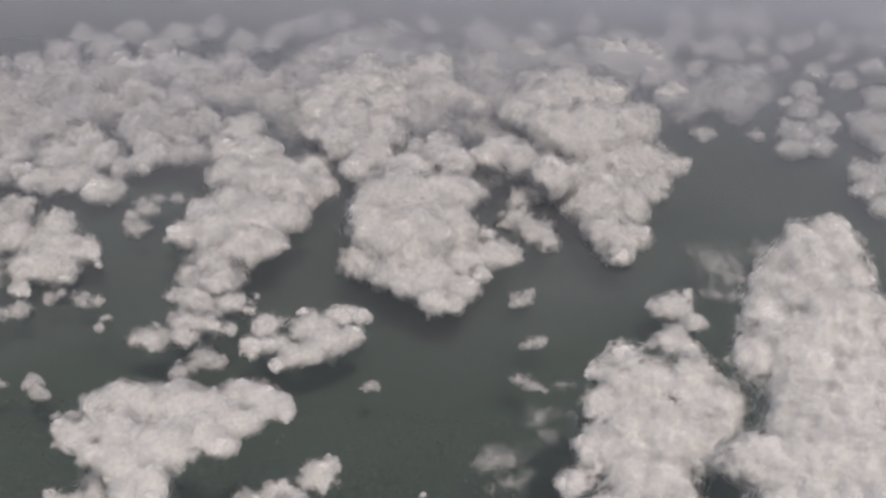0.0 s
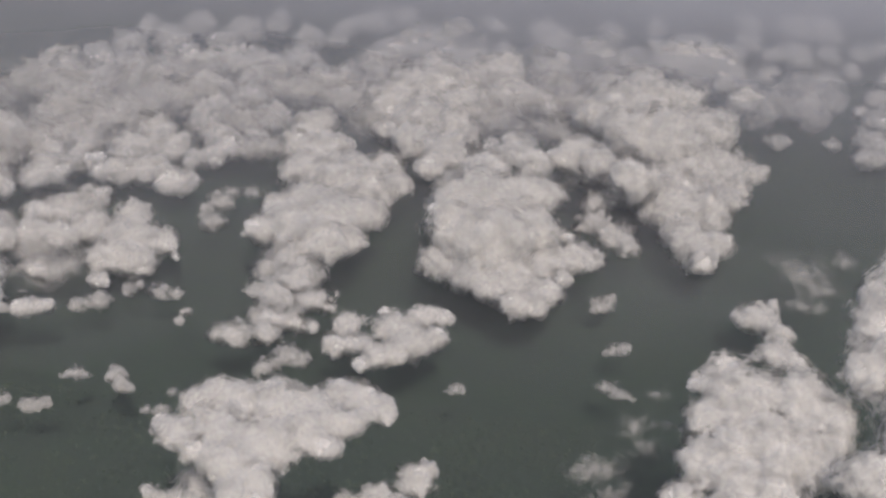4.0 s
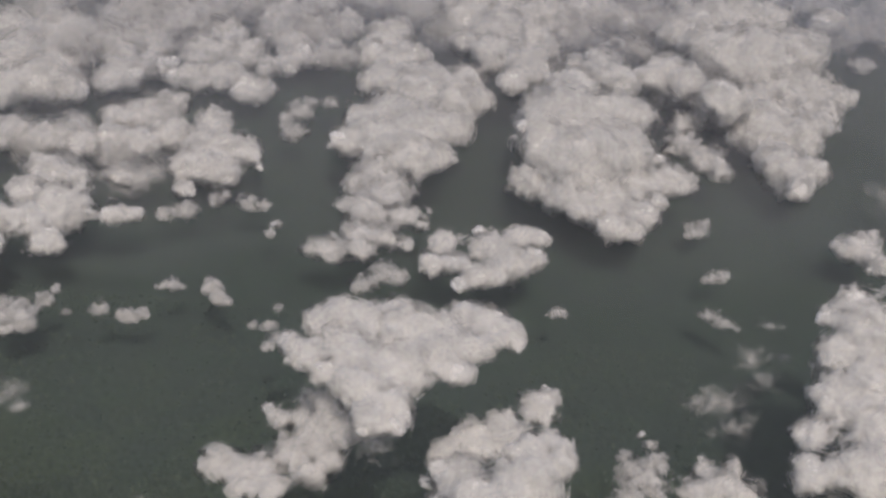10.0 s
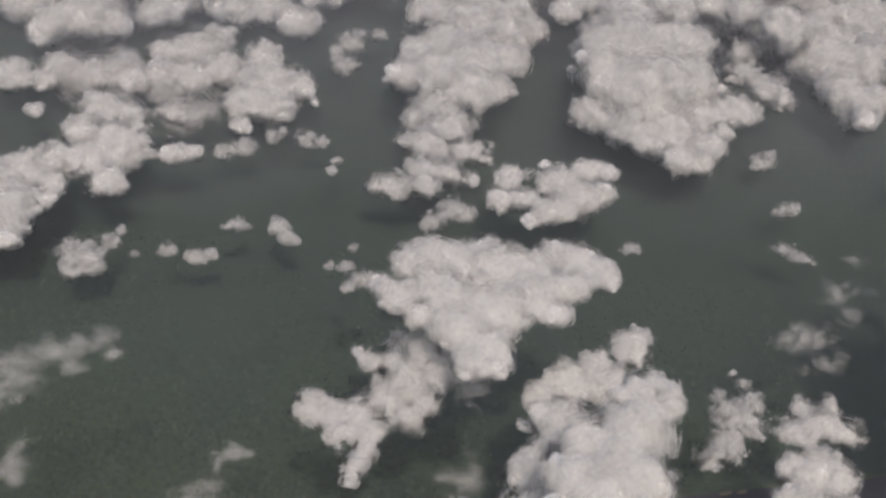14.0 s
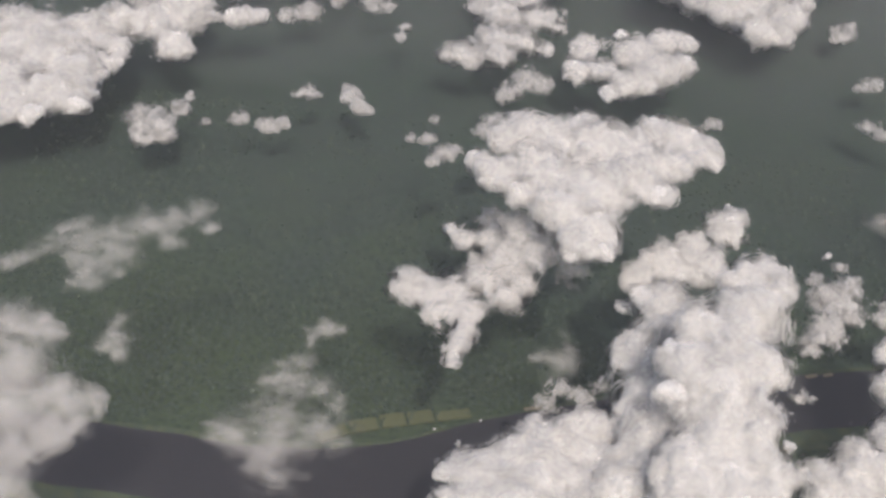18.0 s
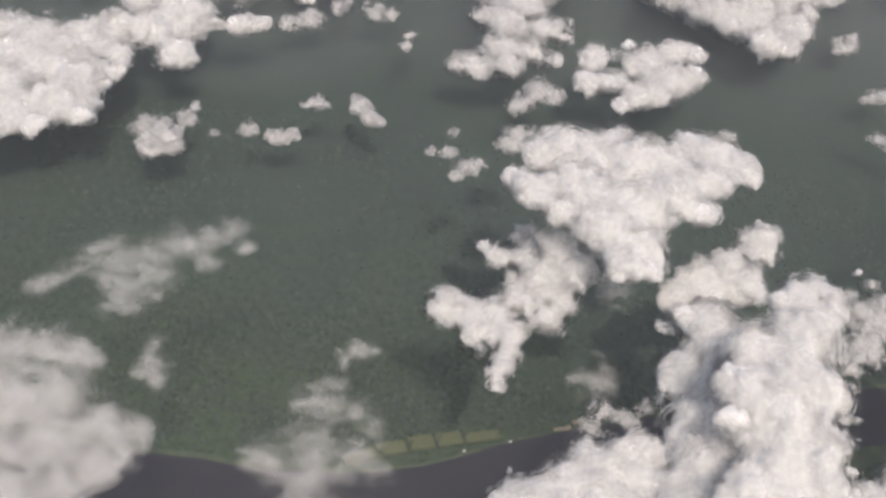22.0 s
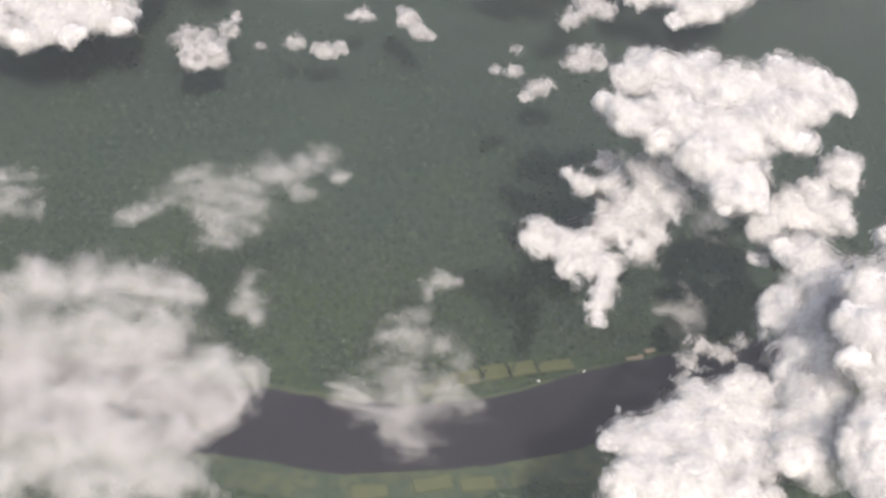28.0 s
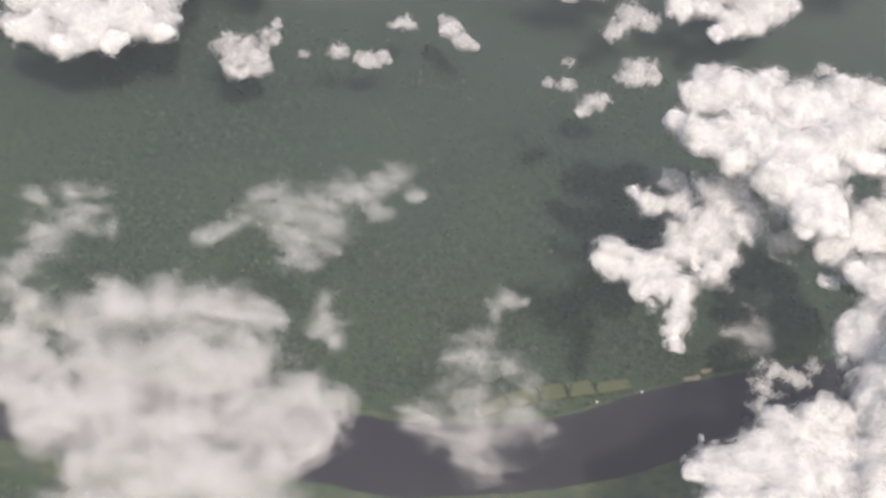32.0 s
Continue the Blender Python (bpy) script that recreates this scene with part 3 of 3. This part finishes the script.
cloud("rag", "ragged white cumulus with frayed edges", (-352, 1535, 80), 21,
      [(-12, 160, 0, 39), (-41, 112, 0, 25), (10, 85, 0, 38), (-14, 24, 0, 34), (34, 20, 0, 27), (-14, -46, 0, 28), (-45, -102, 0, 25), (-70, -104, 0, 16), (-8, -94, 0, 22), (24, -51, 0, 23), (66, 6, 0, 16), (75, 43, 0, 8), (56, -64, 0, 15), (-55, 18, 0, 13)])
cloud("puff", "white cumulus puffs in a curved row", (-187, 1453, 82), 22,
      [(-63, 27, 0, 23), (-70, -34, 0, 22), (-39, -28, 0, 21), (5, 22, 0, 30), (43, 63, 0, 26), (68, 68, 0, 19), (29, -17, 0, 30), (-7, -55, 0, 22), (-30, -77, 0, 14), (59, 8, 0, 23), (-13, 75, 0, 11), (17, -50, 0, 18)])
cloud("rag", "torn white cloud scraps", (-327, 1364, 80), 23,
      [(8, 27, 0, 19), (-16, -14, 0, 14), (30, 17, 0, 13), (-3, -1, 0, 13), (-22, -29, 0, 7)])
cloud("rag", "small white cloud tuft", (-346, 1155, 150), 24,
      [(0, 6, 0, 17), (-13, -7, 0, 11), (14, 2, 0, 10)])
cloud("rag", "small torn white cloud tuft", (-396, 1097, 150), 25,
      [(-1, 4, 0, 12), (9, 10, 0, 9), (-10, -14, 0, 7)])
cloud("thin", "thin torn white cloud scrap", (-421, 1152, 140), 26,
      [(5, 26, 0, 7), (5, -11, 0, 9), (-11, -13, 0, 7)])
cloud("puff", "tiny white cumulus tuft over the forest", (-518, 1312, 70), 27,
      [(-8, 8, 0, 14), (6, -14, 0, 12), (-17, 26, 0, 9), (18, -22, 0, 7)])
cloud("puff", "tiny white cumulus tuft over the forest", (-610, 1250, 64), 28,
      [(-1, -4, 0, 12), (13, 4, 0, 9), (-11, -1, 0, 7)])
cloud("thin", "faint tiny cloud tuft", (-577, 1325, 64), 29,
      [(2, 4, 0, 10), (-3, -5, 0, 6)])
cloud("puff", "small white cumulus puff over the forest", (-731, 1231, 68), 30,
      [(-20, -6, 0, 20), (3, -27, 0, 17), (-14, -42, 0, 14), (12, 23, 0, 12), (12, 54, 0, 8), (7, -4, 0, 11)])
cloud("rag", "tiny white cumulus tuft over the forest", (-490, 1507, 64), 31,
      [(2, 14, 0, 11), (-2, -15, 0, 9)])
cloud("rag", "tiny white cumulus tuft over the forest", (127, 1687, 42), 32,
      [(-1, -4, 0, 14), (13, 22, 0, 9), (-13, -18, 0, 8)])
cloud("thin", "faint tiny cloud tuft", (137, 1534, 46), 33,
      [(0, 0, 0, 13), (13, 11, 0, 10), (-14, -11, 0, 9)])
cloud("thin", "faint tiny cloud tuft", (124, 1392, 58), 34,
      [(-13, 14, 0, 12), (-1, -4, 0, 13), (15, -10, 0, 9)])
cloud("thin", "faint tiny cloud tuft", (-92, 1348, 70), 35,
      [(5, 4, 0, 11), (-5, -3, 0, 7)])
cloud("thin", "faint tiny cloud tuft", (-660, 1230, 75), 36,
      [(16, 9, 0, 10), (-17, -9, 0, 7)])
cloud("thin", "faint tiny cloud tuft", (-584, 1308, 75), 37,
      [(5, 4, 0, 11), (-6, -3, 0, 7)])
cloud("puff", "cluster of white cumulus puffs", (-776, 1795, 62), 38,
      [(19, 132, 0, 25), (-4, 69, 0, 28), (-46, 51, 0, 28), (-30, -30, 0, 27), (18, -41, 0, 30), (64, -7, 0, 31), (30, -167, 0, 20), (-46, -10, 0, 18)])
cloud("puff", "rounded white cumulus puff", (-622, 1716, 66), 39,
      [(-37, 119, 0, 31), (-4, 16, 0, 40), (38, 26, 0, 27), (-27, -37, 0, 33), (19, -47, 0, 24), (73, -13, 0, 10), (-24, -117, 0, 16), (-40, 52, 0, 30)])
cloud("rag", "row of small ragged cloud puffs", (-586, 1576, 58), 40,
      [(-39, -27, 0, 18), (-6, 8, 0, 13), (43, 10, 0, 16), (67, 15, 0, 10), (-67, -44, 0, 13), (4, 35, 0, 10)])
cloud("puff", "large soft white cumulus puff", (-797, 1430, 85), 41,
      [(-37, 143, 0, 34), (-43, 70, 0, 28), (6, 133, 0, 24), (19, 27, 0, 43), (-6, -12, 0, 37), (40, 56, 0, 20), (-42, -20, 0, 34), (37, -67, 0, 25), (-32, -82, 0, 23), (96, 27, 0, 23), (122, 43, 0, 15), (-25, -122, 0, 18), (-78, -57, 0, 36), (-61, -130, 0, 28)])
cloud("puff", "row of soft grey-white cloud puffs", (-947, 1711, 58), 42,
      [(-21, 47, 0, 27), (-28, -6, 0, 18), (38, 33, 0, 27), (96, 25, 0, 27), (0, -105, 0, 15), (-83, 8, 0, 30)])
cloud("puff", "hazy heaped cumulus cloud", (-721, 2147, 50), 43,
      [(-24, 151, 0, 41), (-61, 71, 0, 37), (22, 95, 0, 40), (8, -38, 0, 36), (-39, -63, 0, 31), (72, -92, 0, 31), (100, -67, 0, 16), (-76, -61, 0, 21)])
cloud("puff", "hazy grey cumulus bank", (-922, 2209, 45), 44,
      [(37, -134, 0, 35), (-6, 51, 0, 38), (0, -50, 0, 36), (18, -169, 0, 29), (61, -65, 0, 28), (-33, 199, 0, 40), (-76, 166, 0, 35)])
cloud("puff", "hazy grey cumulus bank", (-621, 2365, 45), 45,
      [(7, -49, 0, 38), (5, -151, 0, 30), (13, 64, 0, 40), (-56, 51, 0, 40), (62, -95, 0, 24), (-31, 179, 0, 42)])
cloud("puff", "hazy grey heaped cumulus bank", (-1079, 2114, 50), 46,
      [(59, -142, 0, 50), (-22, -20, 0, 48), (58, -29, 0, 46), (125, -130, 0, 34), (23, -186, 0, 33), (-9, 90, 0, 48), (-91, 129, 0, 49), (11, 160, 0, 45), (94, 79, 0, 26), (-79, -62, 0, 51), (-164, 114, 0, 55)])
cloud("rag", "small ragged cloud puff in haze", (-531, 1956, 58), 47,
      [(-8, 7, 0, 20), (-3, -89, 0, 19), (4, 54, 0, 12), (36, 62, 0, 12), (-27, -32, 0, 12)])
cloud("puff", "hazy heaped white cumulus", (-204, 2401, 100), 48,
      [(-48, 172, 0, 56), (14, 227, 0, 57), (71, 101, 0, 45), (-70, 41, 0, 42), (-2, -30, 0, 52), (71, -97, 0, 46), (-12, -178, 0, 43), (57, -231, 0, 40), (-70, -107, 0, 28), (76, 283, 0, 40), (-119, 118, 0, 25), (32, -299, 0, 30)])
cloud("puff", "hazy grey-white cumulus turret", (-22, 2774, 80), 49,
      [(-29, 52, 0, 56), (1, -101, 0, 45), (-50, -153, 0, 37), (41, -141, 0, 37), (-24, 321, 0, 27), (78, -181, 0, 28), (-19, 205, 0, 26)])
cloud("puff", "hazy far cumulus bank", (-247, 2973, 75), 50,
      [(-17, 48, 0, 50), (72, 4, 0, 44), (-83, -20, 0, 41), (-126, 66, 0, 27), (26, -112, 0, 48), (130, 13, 0, 35)])
cloud("puff", "hazy far heaped cumulus", (461, 3061, 85), 51,
      [(-45, -20, 0, 54), (29, -20, 0, 51), (-71, 47, 0, 42), (0, 236, 0, 32), (67, -71, 0, 35), (-101, 180, 0, 19), (26, 162, 0, 34), (55, -330, 0, 35), (36, -183, 0, 31)])
cloud("puff", "far hazy cloud bank", (888, 3459, 50), 52,
      [(-109, -115, 0, 46), (-176, -125, 0, 29), (41, 191, 0, 56), (-41, 223, 0, 50), (-182, 230, 0, 43), (88, -44, 0, 30), (154, 8, 0, 30), (203, -149, 0, 23), (20, -221, 0, 25)])
cloud("rag", "far hazy flat cloud", (752, 3003, 45), 53,
      [(-44, -159, 0, 45), (-99, -166, 0, 31), (28, -99, 0, 26), (63, 121, 0, 28), (157, 206, 0, 22), (-9, 99, 0, 27), (-93, -2, 0, 21)])
cloud("puff", "hazy ragged cumulus bank", (845, 2696, 40), 54,
      [(-44, -93, 0, 39), (-13, -169, 0, 30), (-84, -201, 0, 28), (17, 91, 0, 33), (43, -14, 0, 32), (2, 184, 0, 20), (76, 204, 0, 23)])
cloud("puff", "hazy ragged cumulus bank", (949, 2484, 40), 55,
      [(43, 186, 0, 45), (40, 273, 0, 25), (31, 61, 0, 28), (-83, -137, 0, 29), (-88, -237, 0, 32), (-31, -131, 0, 31), (-129, -241, 0, 16), (-96, -330, 0, 24), (136, 429, 0, 35), (31, -82, 0, 49), (143, 207, 0, 54)])
cloud("puff", "far hazy grey cumulus cloud", (1259, 3409, 60), 56,
      [(-10, 37, 0, 50), (-111, -232, 0, 37), (86, 270, 0, 46), (36, -74, 0, 65)])
cloud("rag", "tiny hazy cloud scraps", (628, 2594, 40), 57,
      [(79, -3, 0, 18), (-52, -11, 0, 21), (-28, 13, 0, 16)])
cloud("puff", "far hazy cumulus bank", (-726, 2812, 60), 58,
      [(-44, -30, 0, 50), (25, 32, 0, 51), (107, 44, 0, 51), (169, 107, 0, 46), (-110, -39, 0, 44), (-136, -93, 0, 30), (95, -99, 0, 38), (-107, 77, 0, 37)])
cloud("puff", "far hazy cumulus bank", (-1009, 2685, 55), 59,
      [(27, -14, 0, 48), (8, -109, 0, 44), (46, 139, 0, 39), (-48, 178, 0, 40), (-94, 27, 0, 54), (60, -222, 0, 30)])
cloud("puff", "far hazy cloud field", (-797, 3183, 50), 60,
      [(42, 44, 0, 47), (4, -76, 0, 40), (-127, -97, 0, 45), (-225, -172, 0, 44), (221, 9, 0, 44), (289, 58, 0, 32), (-99, 87, 0, 41), (-221, 14, 0, 38), (115, 137, 0, 42)])
cloud("puff", "far hazy cloud field", (-242, 3423, 50), 61,
      [(-177, -3, 0, 47), (-250, -71, 0, 33), (-20, -88, 0, 39), (73, -17, 0, 36), (171, 57, 0, 34), (-104, 98, 0, 41), (305, 22, 0, 40)])
cloud("puff", "far hazy cloud field", (199, 3163, 50), 62,
      [(-88, 140, 0, 51), (-5, 127, 0, 38), (-77, -46, 0, 37), (66, 302, 0, 40), (-47, -156, 0, 36), (-125, -221, 0, 32), (-96, -370, 0, 30), (47, -27, 0, 40), (120, 83, 0, 32), (-10, -247, 0, 29), (212, 414, 0, 38)])
cloud("puff", "far hazy cumulus bank", (-603, 2363, 45), 63,
      [(-85, 146, 0, 43), (-1, 56, 0, 42), (62, 104, 0, 37), (58, -49, 0, 33), (9, -90, 0, 30), (-41, -164, 0, 23)])
cloud("wisp", "thin wispy white cloud veil", (-634, 776, 245), 64,
      [(10, 14, 0, 16), (25, 29, 0, 15), (7, -15, 0, 14), (39, 38, 0, 11), (13, -36, 0, 9), (-28, 12, 0, 12), (-36, -8, 0, 10), (-46, -18, 0, 7), (-20, 26, 0, 10), (20, -1, 0, 14), (-8, 10, 0, 15), (-56, -29, 0, 7), (5, -32, 0, 11), (28, -22, 0, 8), (52, 50, 0, 9), (-9, -13, 0, 11)])
cloud("wisp", "faint thin cloud wisp", (-572, 824, 240), 65,
      [(0, 20, 0, 9), (-13, -21, 0, 9), (-3, 1, 0, 7), (17, -1, 0, 6)])
cloud("wisp", "smoky torn cloud wisp above the river", (-486, 762, 100), 66,
      [(-10, 40, 0, 17), (-2, 65, 0, 11), (21, 39, 0, 12), (-5, 1, 0, 18), (-34, -21, 0, 17), (-52, -19, 0, 11), (5, -26, 0, 20), (30, -11, 0, 17), (36, 18, 0, 11), (5, -61, 0, 15), (47, -24, 0, 9), (-12, -43, 0, 14), (-28, 37, 0, 8)])
cloud("soft", "large soft grey-white cloud with blurred edges", (-724, 666, 225), 67,
      [(-14, 28, 0, 22), (13, 35, 0, 22), (47, 40, 0, 21), (73, 39, 0, 17), (-32, 6, 0, 18), (-37, -22, 0, 18), (-3, -16, 0, 28), (36, -9, 0, 32), (73, -3, 0, 29), (92, 30, 0, 9), (-40, -49, 0, 14), (-21, -49, 0, 18), (-66, -7, 0, 19), (-61, -42, 0, 18), (-67, 19, 0, 13)])
cloud("soft", "large soft grey-white cloud with blurred edges", (-677, 592, 225), 68,
      [(63, 49, 0, 21), (82, 49, 0, 14), (39, 29, 0, 28), (3, 15, 0, 30), (-26, 11, 0, 19), (77, 15, 0, 14), (54, -1, 0, 21), (25, -17, 0, 24), (-5, -23, 0, 27), (-26, -24, 0, 17), (-37, -44, 0, 18), (89, 29, 0, 10), (21, -47, 0, 27), (56, -35, 0, 22), (-66, 7, 0, 17), (-47, -16, 0, 17), (-86, 20, 0, 19), (-48, -46, 0, 18), (-75, 12, 0, 24), (-46, 31, 0, 25), (-39, -7, 0, 22)])
cloud("wisp", "thin grey-white cloud wisp", (-607, 726, 200), 69,
      [(2, 3, 0, 11), (-3, 19, 0, 8), (7, -13, 0, 7), (-6, -8, 0, 7)])
cloud("wisp", "faint streaky cloud wisps", (-783, 748, 240), 70,
      [(6, 5, 0, 13), (14, 17, 0, 10), (-7, -15, 0, 12), (-14, -38, 0, 12), (-2, 31, 0, 8), (-24, 20, 0, 9), (16, 35, 0, 7), (31, 4, 0, 7), (-18, -58, 0, 10)])
cloud("wisp", "small torn cloud wisp", (-264, 869, 110), 71,
      [(-2, -12, 0, 13), (7, 9, 0, 8), (4, 27, 0, 6), (-20, -10, 0, 7), (10, -13, 0, 7)])
cloud("wisp", "small faint cloud wisp", (-474, 850, 120), 72,
      [(5, 5, 0, 9), (-7, -10, 0, 7), (-13, -1, 0, 4), (17, 4, 0, 5)])
cloud("puff", "large dense white cumulus over the forest", (-896, 1260, 90), 73,
      [(-32, 54, 0, 36), (13, 35, 0, 35), (54, 9, 0, 30), (34, -32, 0, 33), (7, -62, 0, 30), (-32, -23, 0, 35), (-10, -100, 0, 21), (34, -88, 0, 18), (73, -59, 0, 18), (74, 24, 0, 14), (81, -22, 0, 14), (19, 79, 0, 29), (-75, -8, 0, 41), (-51, -86, 0, 28), (-62, 101, 0, 37), (-21, 97, 0, 33), (-112, 75, 0, 39)])
cloud("puff", "soft grey-white cumulus slopes in shade", (203, 2144, 65), 74,
      [(-81, 89, 0, 41), (-128, 13, 0, 29), (-26, 56, 0, 40), (26, -1, 0, 44), (83, 5, 0, 48), (137, 11, 0, 44), (-41, -63, 0, 26), (28, -113, 0, 25)])
cloud("puff", "hazy grey cumulus bank in the distance", (-896, 2343, 45), 75,
      [(0, 70, 0, 49), (3, -78, 0, 39), (26, 142, 0, 38), (-96, 66, 0, 49), (68, -198, 0, 29)])
cloud("puff", "hazy grey cloud field in the distance", (-568, 2693, 50), 76,
      [(68, -31, 0, 45), (128, 24, 0, 38), (82, 125, 0, 39), (18, 18, 0, 38), (147, 176, 0, 37), (-41, -82, 0, 42), (-125, -58, 0, 42), (-205, -104, 0, 41), (-255, -155, 0, 33), (184, 90, 0, 30)])
cloud("puff", "hazy grey cloud field in the distance", (945, 3353, 45), 77,
      [(-273, 129, 0, 44), (-346, -18, 0, 42), (-277, -193, 0, 31), (43, -203, 0, 31), (92, -297, 0, 30), (-29, -368, 0, 29), (238, 143, 0, 34), (209, 281, 0, 35), (395, 484, 0, 44), (-56, 42, 0, 33)])
cloud("thin", "thin grey veil under a bright cumulus", (-281, 909, 195), 78,
      [(9, 17, 0, 22), (-12, -17, 0, 19), (16, -28, 0, 17), (-14, 28, 0, 17), (28, 5, 0, 14), (-25, -5, 0, 14)])
cloud("rag", "ragged white cumulus tops over dark shade", (47, 977, 130), 79,
      [(0, 4, 0, 15), (28, 13, 0, 14), (12, -18, 0, 22), (-16, -31, 0, 17), (37, -22, 0, 17), (-59, 56, 0, 8)])
cloud("soft", "soft grey cloud layer in haze between cumulus heaps", (-885, 2446, 60), 80,
      [(-144, -355, 0, 64), (-86, -242, 0, 67), (-35, -82, 0, 71), (-146, 102, 0, 76), (12, 139, 0, 77), (155, 84, 0, 69), (295, -49, 0, 54), (-265, 75, 0, 76), (-273, -96, 0, 71), (88, -132, 0, 58), (115, 307, 0, 68), (289, 251, 0, 66)])
cloud("soft", "soft grey cloud layer in haze between cumulus heaps", (-228, 2515, 75), 81,
      [(-276, 105, 0, 64), (-165, 42, 0, 63), (-76, -102, 0, 60), (35, -153, 0, 64), (-48, 158, 0, 65), (118, -242, 0, 45), (147, 203, 0, 66), (262, 96, 0, 57), (319, 244, 0, 60), (-276, -324, 0, 39), (-112, 287, 0, 61), (77, -317, 0, 44)])
cloud("soft", "soft grey cloud layer in haze between cumulus heaps", (390, 2634, 65), 82,
      [(-253, -10, 0, 57), (-311, -184, 0, 42), (-203, -305, 0, 57), (-258, -446, 0, 43), (-144, -484, 0, 48), (93, 351, 0, 71), (176, 270, 0, 62), (240, 190, 0, 54), (348, 310, 0, 63), (-133, 198, 0, 61), (158, 39, 0, 45), (291, 68, 0, 45)])
cloud("soft", "soft grey cloud layer in haze between cumulus heaps", (-819, 1769, 50), 83,
      [(-185, 232, 0, 52), (-103, -17, 0, 46), (20, -18, 0, 37), (91, -116, 0, 35), (-27, -136, 0, 44), (53, 86, 0, 48), (197, -75, 0, 36), (-49, 41, 0, 33)])
cloud("soft", "soft grey cloud layer in haze between cumulus heaps", (-9, 2745, 75), 84,
      [(-52, -209, 0, 63), (-3, -22, 0, 61), (49, -278, 0, 49), (-110, -38, 0, 60), (130, -96, 0, 59), (215, 10, 0, 61), (97, -350, 0, 42), (-157, 331, 0, 68), (237, -406, 0, 41), (81, 142, 0, 64), (201, 272, 0, 67), (-345, 129, 0, 64), (-426, -84, 0, 59), (-276, 311, 0, 67), (352, 296, 0, 60)])
settle_clouds()


# ---- forest canopy by the river: crowns too many to count ----
def open_land(x, y):
    """True where the forest's crowns may stand."""
    i = np.searchsorted(BED[:, 0], x).clip(1, len(BED) - 1)
    side = y - BED[i, 1]
    return (side > BED[i, 2] + 15) | (side < -BED[i, 2] - 18)


def make_canopy():
    rng = np.random.default_rng(5)
    pts = []
    for count, x0, x1, y0, y1, r0, r1 in ((30000, -900, 120, 680, 1040, 0.7, 1.9), (14000, -900, 100, 840, 1400, 0.8, 2.3)):
        x, y = rng.uniform(x0, x1, count), rng.uniform(y0, y1, count)
        dense = turbulence(np.column_stack([x / 45, y / 45, np.zeros(count)]), 40) + rng.normal(0, 0.5, count)
        keep = open_land(x, y) & (dense > -0.25)
        keep &= ~((x > -480) & (x < -330) & (y > 825 + (x + 480) * 0.37) & (y < 848 + (x + 480) * 0.37))
        pts.append(np.column_stack([x, y, rng.uniform(r0, r1, count) * rng.uniform(0.7, 1.2, count)])[keep])
    pts = np.vstack(pts)
    # a rough twelve-cornered clump
    g = (1 + 5 ** 0.5) / 2
    v = np.array([(-1, g, 0), (1, g, 0), (-1, -g, 0), (1, -g, 0), (0, -1, g), (0, 1, g), (0, -1, -g), (0, 1, -g), (g, 0, -1), (g, 0, 1), (-g, 0, -1), (-g, 0, 1)], float)
    v /= np.linalg.norm(v[0])
    q = [(a, b, c) for a in range(12) for b in range(a + 1, 12) for c in range(b + 1, 12)
         if max(np.linalg.norm(v[a] - v[b]), np.linalg.norm(v[b] - v[c]), np.linalg.norm(v[a] - v[c])) < 1.1]
    q = np.array([f if np.dot(np.cross(v[f[1]] - v[f[0]], v[f[2]] - v[f[0]]), v[f[0]]) > 0 else (f[0], f[2], f[1]) for f in q])
    n = len(pts)
    shape = v[None] * rng.uniform(0.7, 1.25, (n, 12, 1)) * pts[:, None, 2:] * np.array((1, 1, 0.8))
    at = np.column_stack([pts[:, :2], 0.2 + 0.2 * pts[:, 2]])
    verts = (at[:, None] + shape).reshape(-1, 3)
    faces = (q[None] + 12 * np.arange(n)[:, None, None]).reshape(-1, 3)
    me = fast_mesh("canopy", verts, faces)
    me.materials.append(CROWN)
    ob = new("forest_canopy", me)
    tagged(ob, "dense green rain forest crowns beside the river", "forest", kind="stuff")


make_canopy()


def tree(x, y, r, seed):
    rng = np.random.default_rng(seed)
    base = new("tree")
    base.location = (x, y, 1.2)
    ring = [(math.cos(a) * s, math.sin(a) * s, z) for z, s in ((0, 0.14 * r), (1.3 * r, 0.08 * r)) for a in np.linspace(0, 2 * math.pi, 7)[:6]]
    part("trunk", ring, [(i, (i + 1) % 6, 6 + (i + 1) % 6, 6 + i) for i in range(6)], BARK, base)
    vs, qs, at = [], [], 0
    v, q = BALLS[1]
    for _ in range(9):
        c = rng.normal(0, 0.42, 3) * r + (0, 0, 1.5 * r)
        vs.append(c + v * r * rng.uniform(0.35, 0.6) * rng.uniform(0.8, 1.2, (len(v), 1)))
        qs.append(q + at)
        at += len(v)
    me = fast_mesh("crown", np.vstack(vs), np.vstack(qs))
    me.materials.append(CROWN)
    new("crown", me).parent = base
    return tagged(base, "small dark green tree in a field hedge", "tree", "hedge trees by the fields")


BARK = field_material("bark", (0.10, 0.08, 0.06), (0.16, 0.13, 0.10))
first = tree(-445, 850, 1.6, 3)
for i, (x, y) in enumerate(((-443, 855), (-442, 847), (-418, 858), (-418, 863), (-417, 867), (-394, 867), (-393, 872), (-392, 876), (-369, 877), (-368, 882), (-340, 887),
                            (-376, 861), (-362, 866), (-333, 879), (-321, 884), (-455, 842), (-404, 858))):
    copy_thing(first, pose(x, y, 1.2, 0, 0, 67 * i))
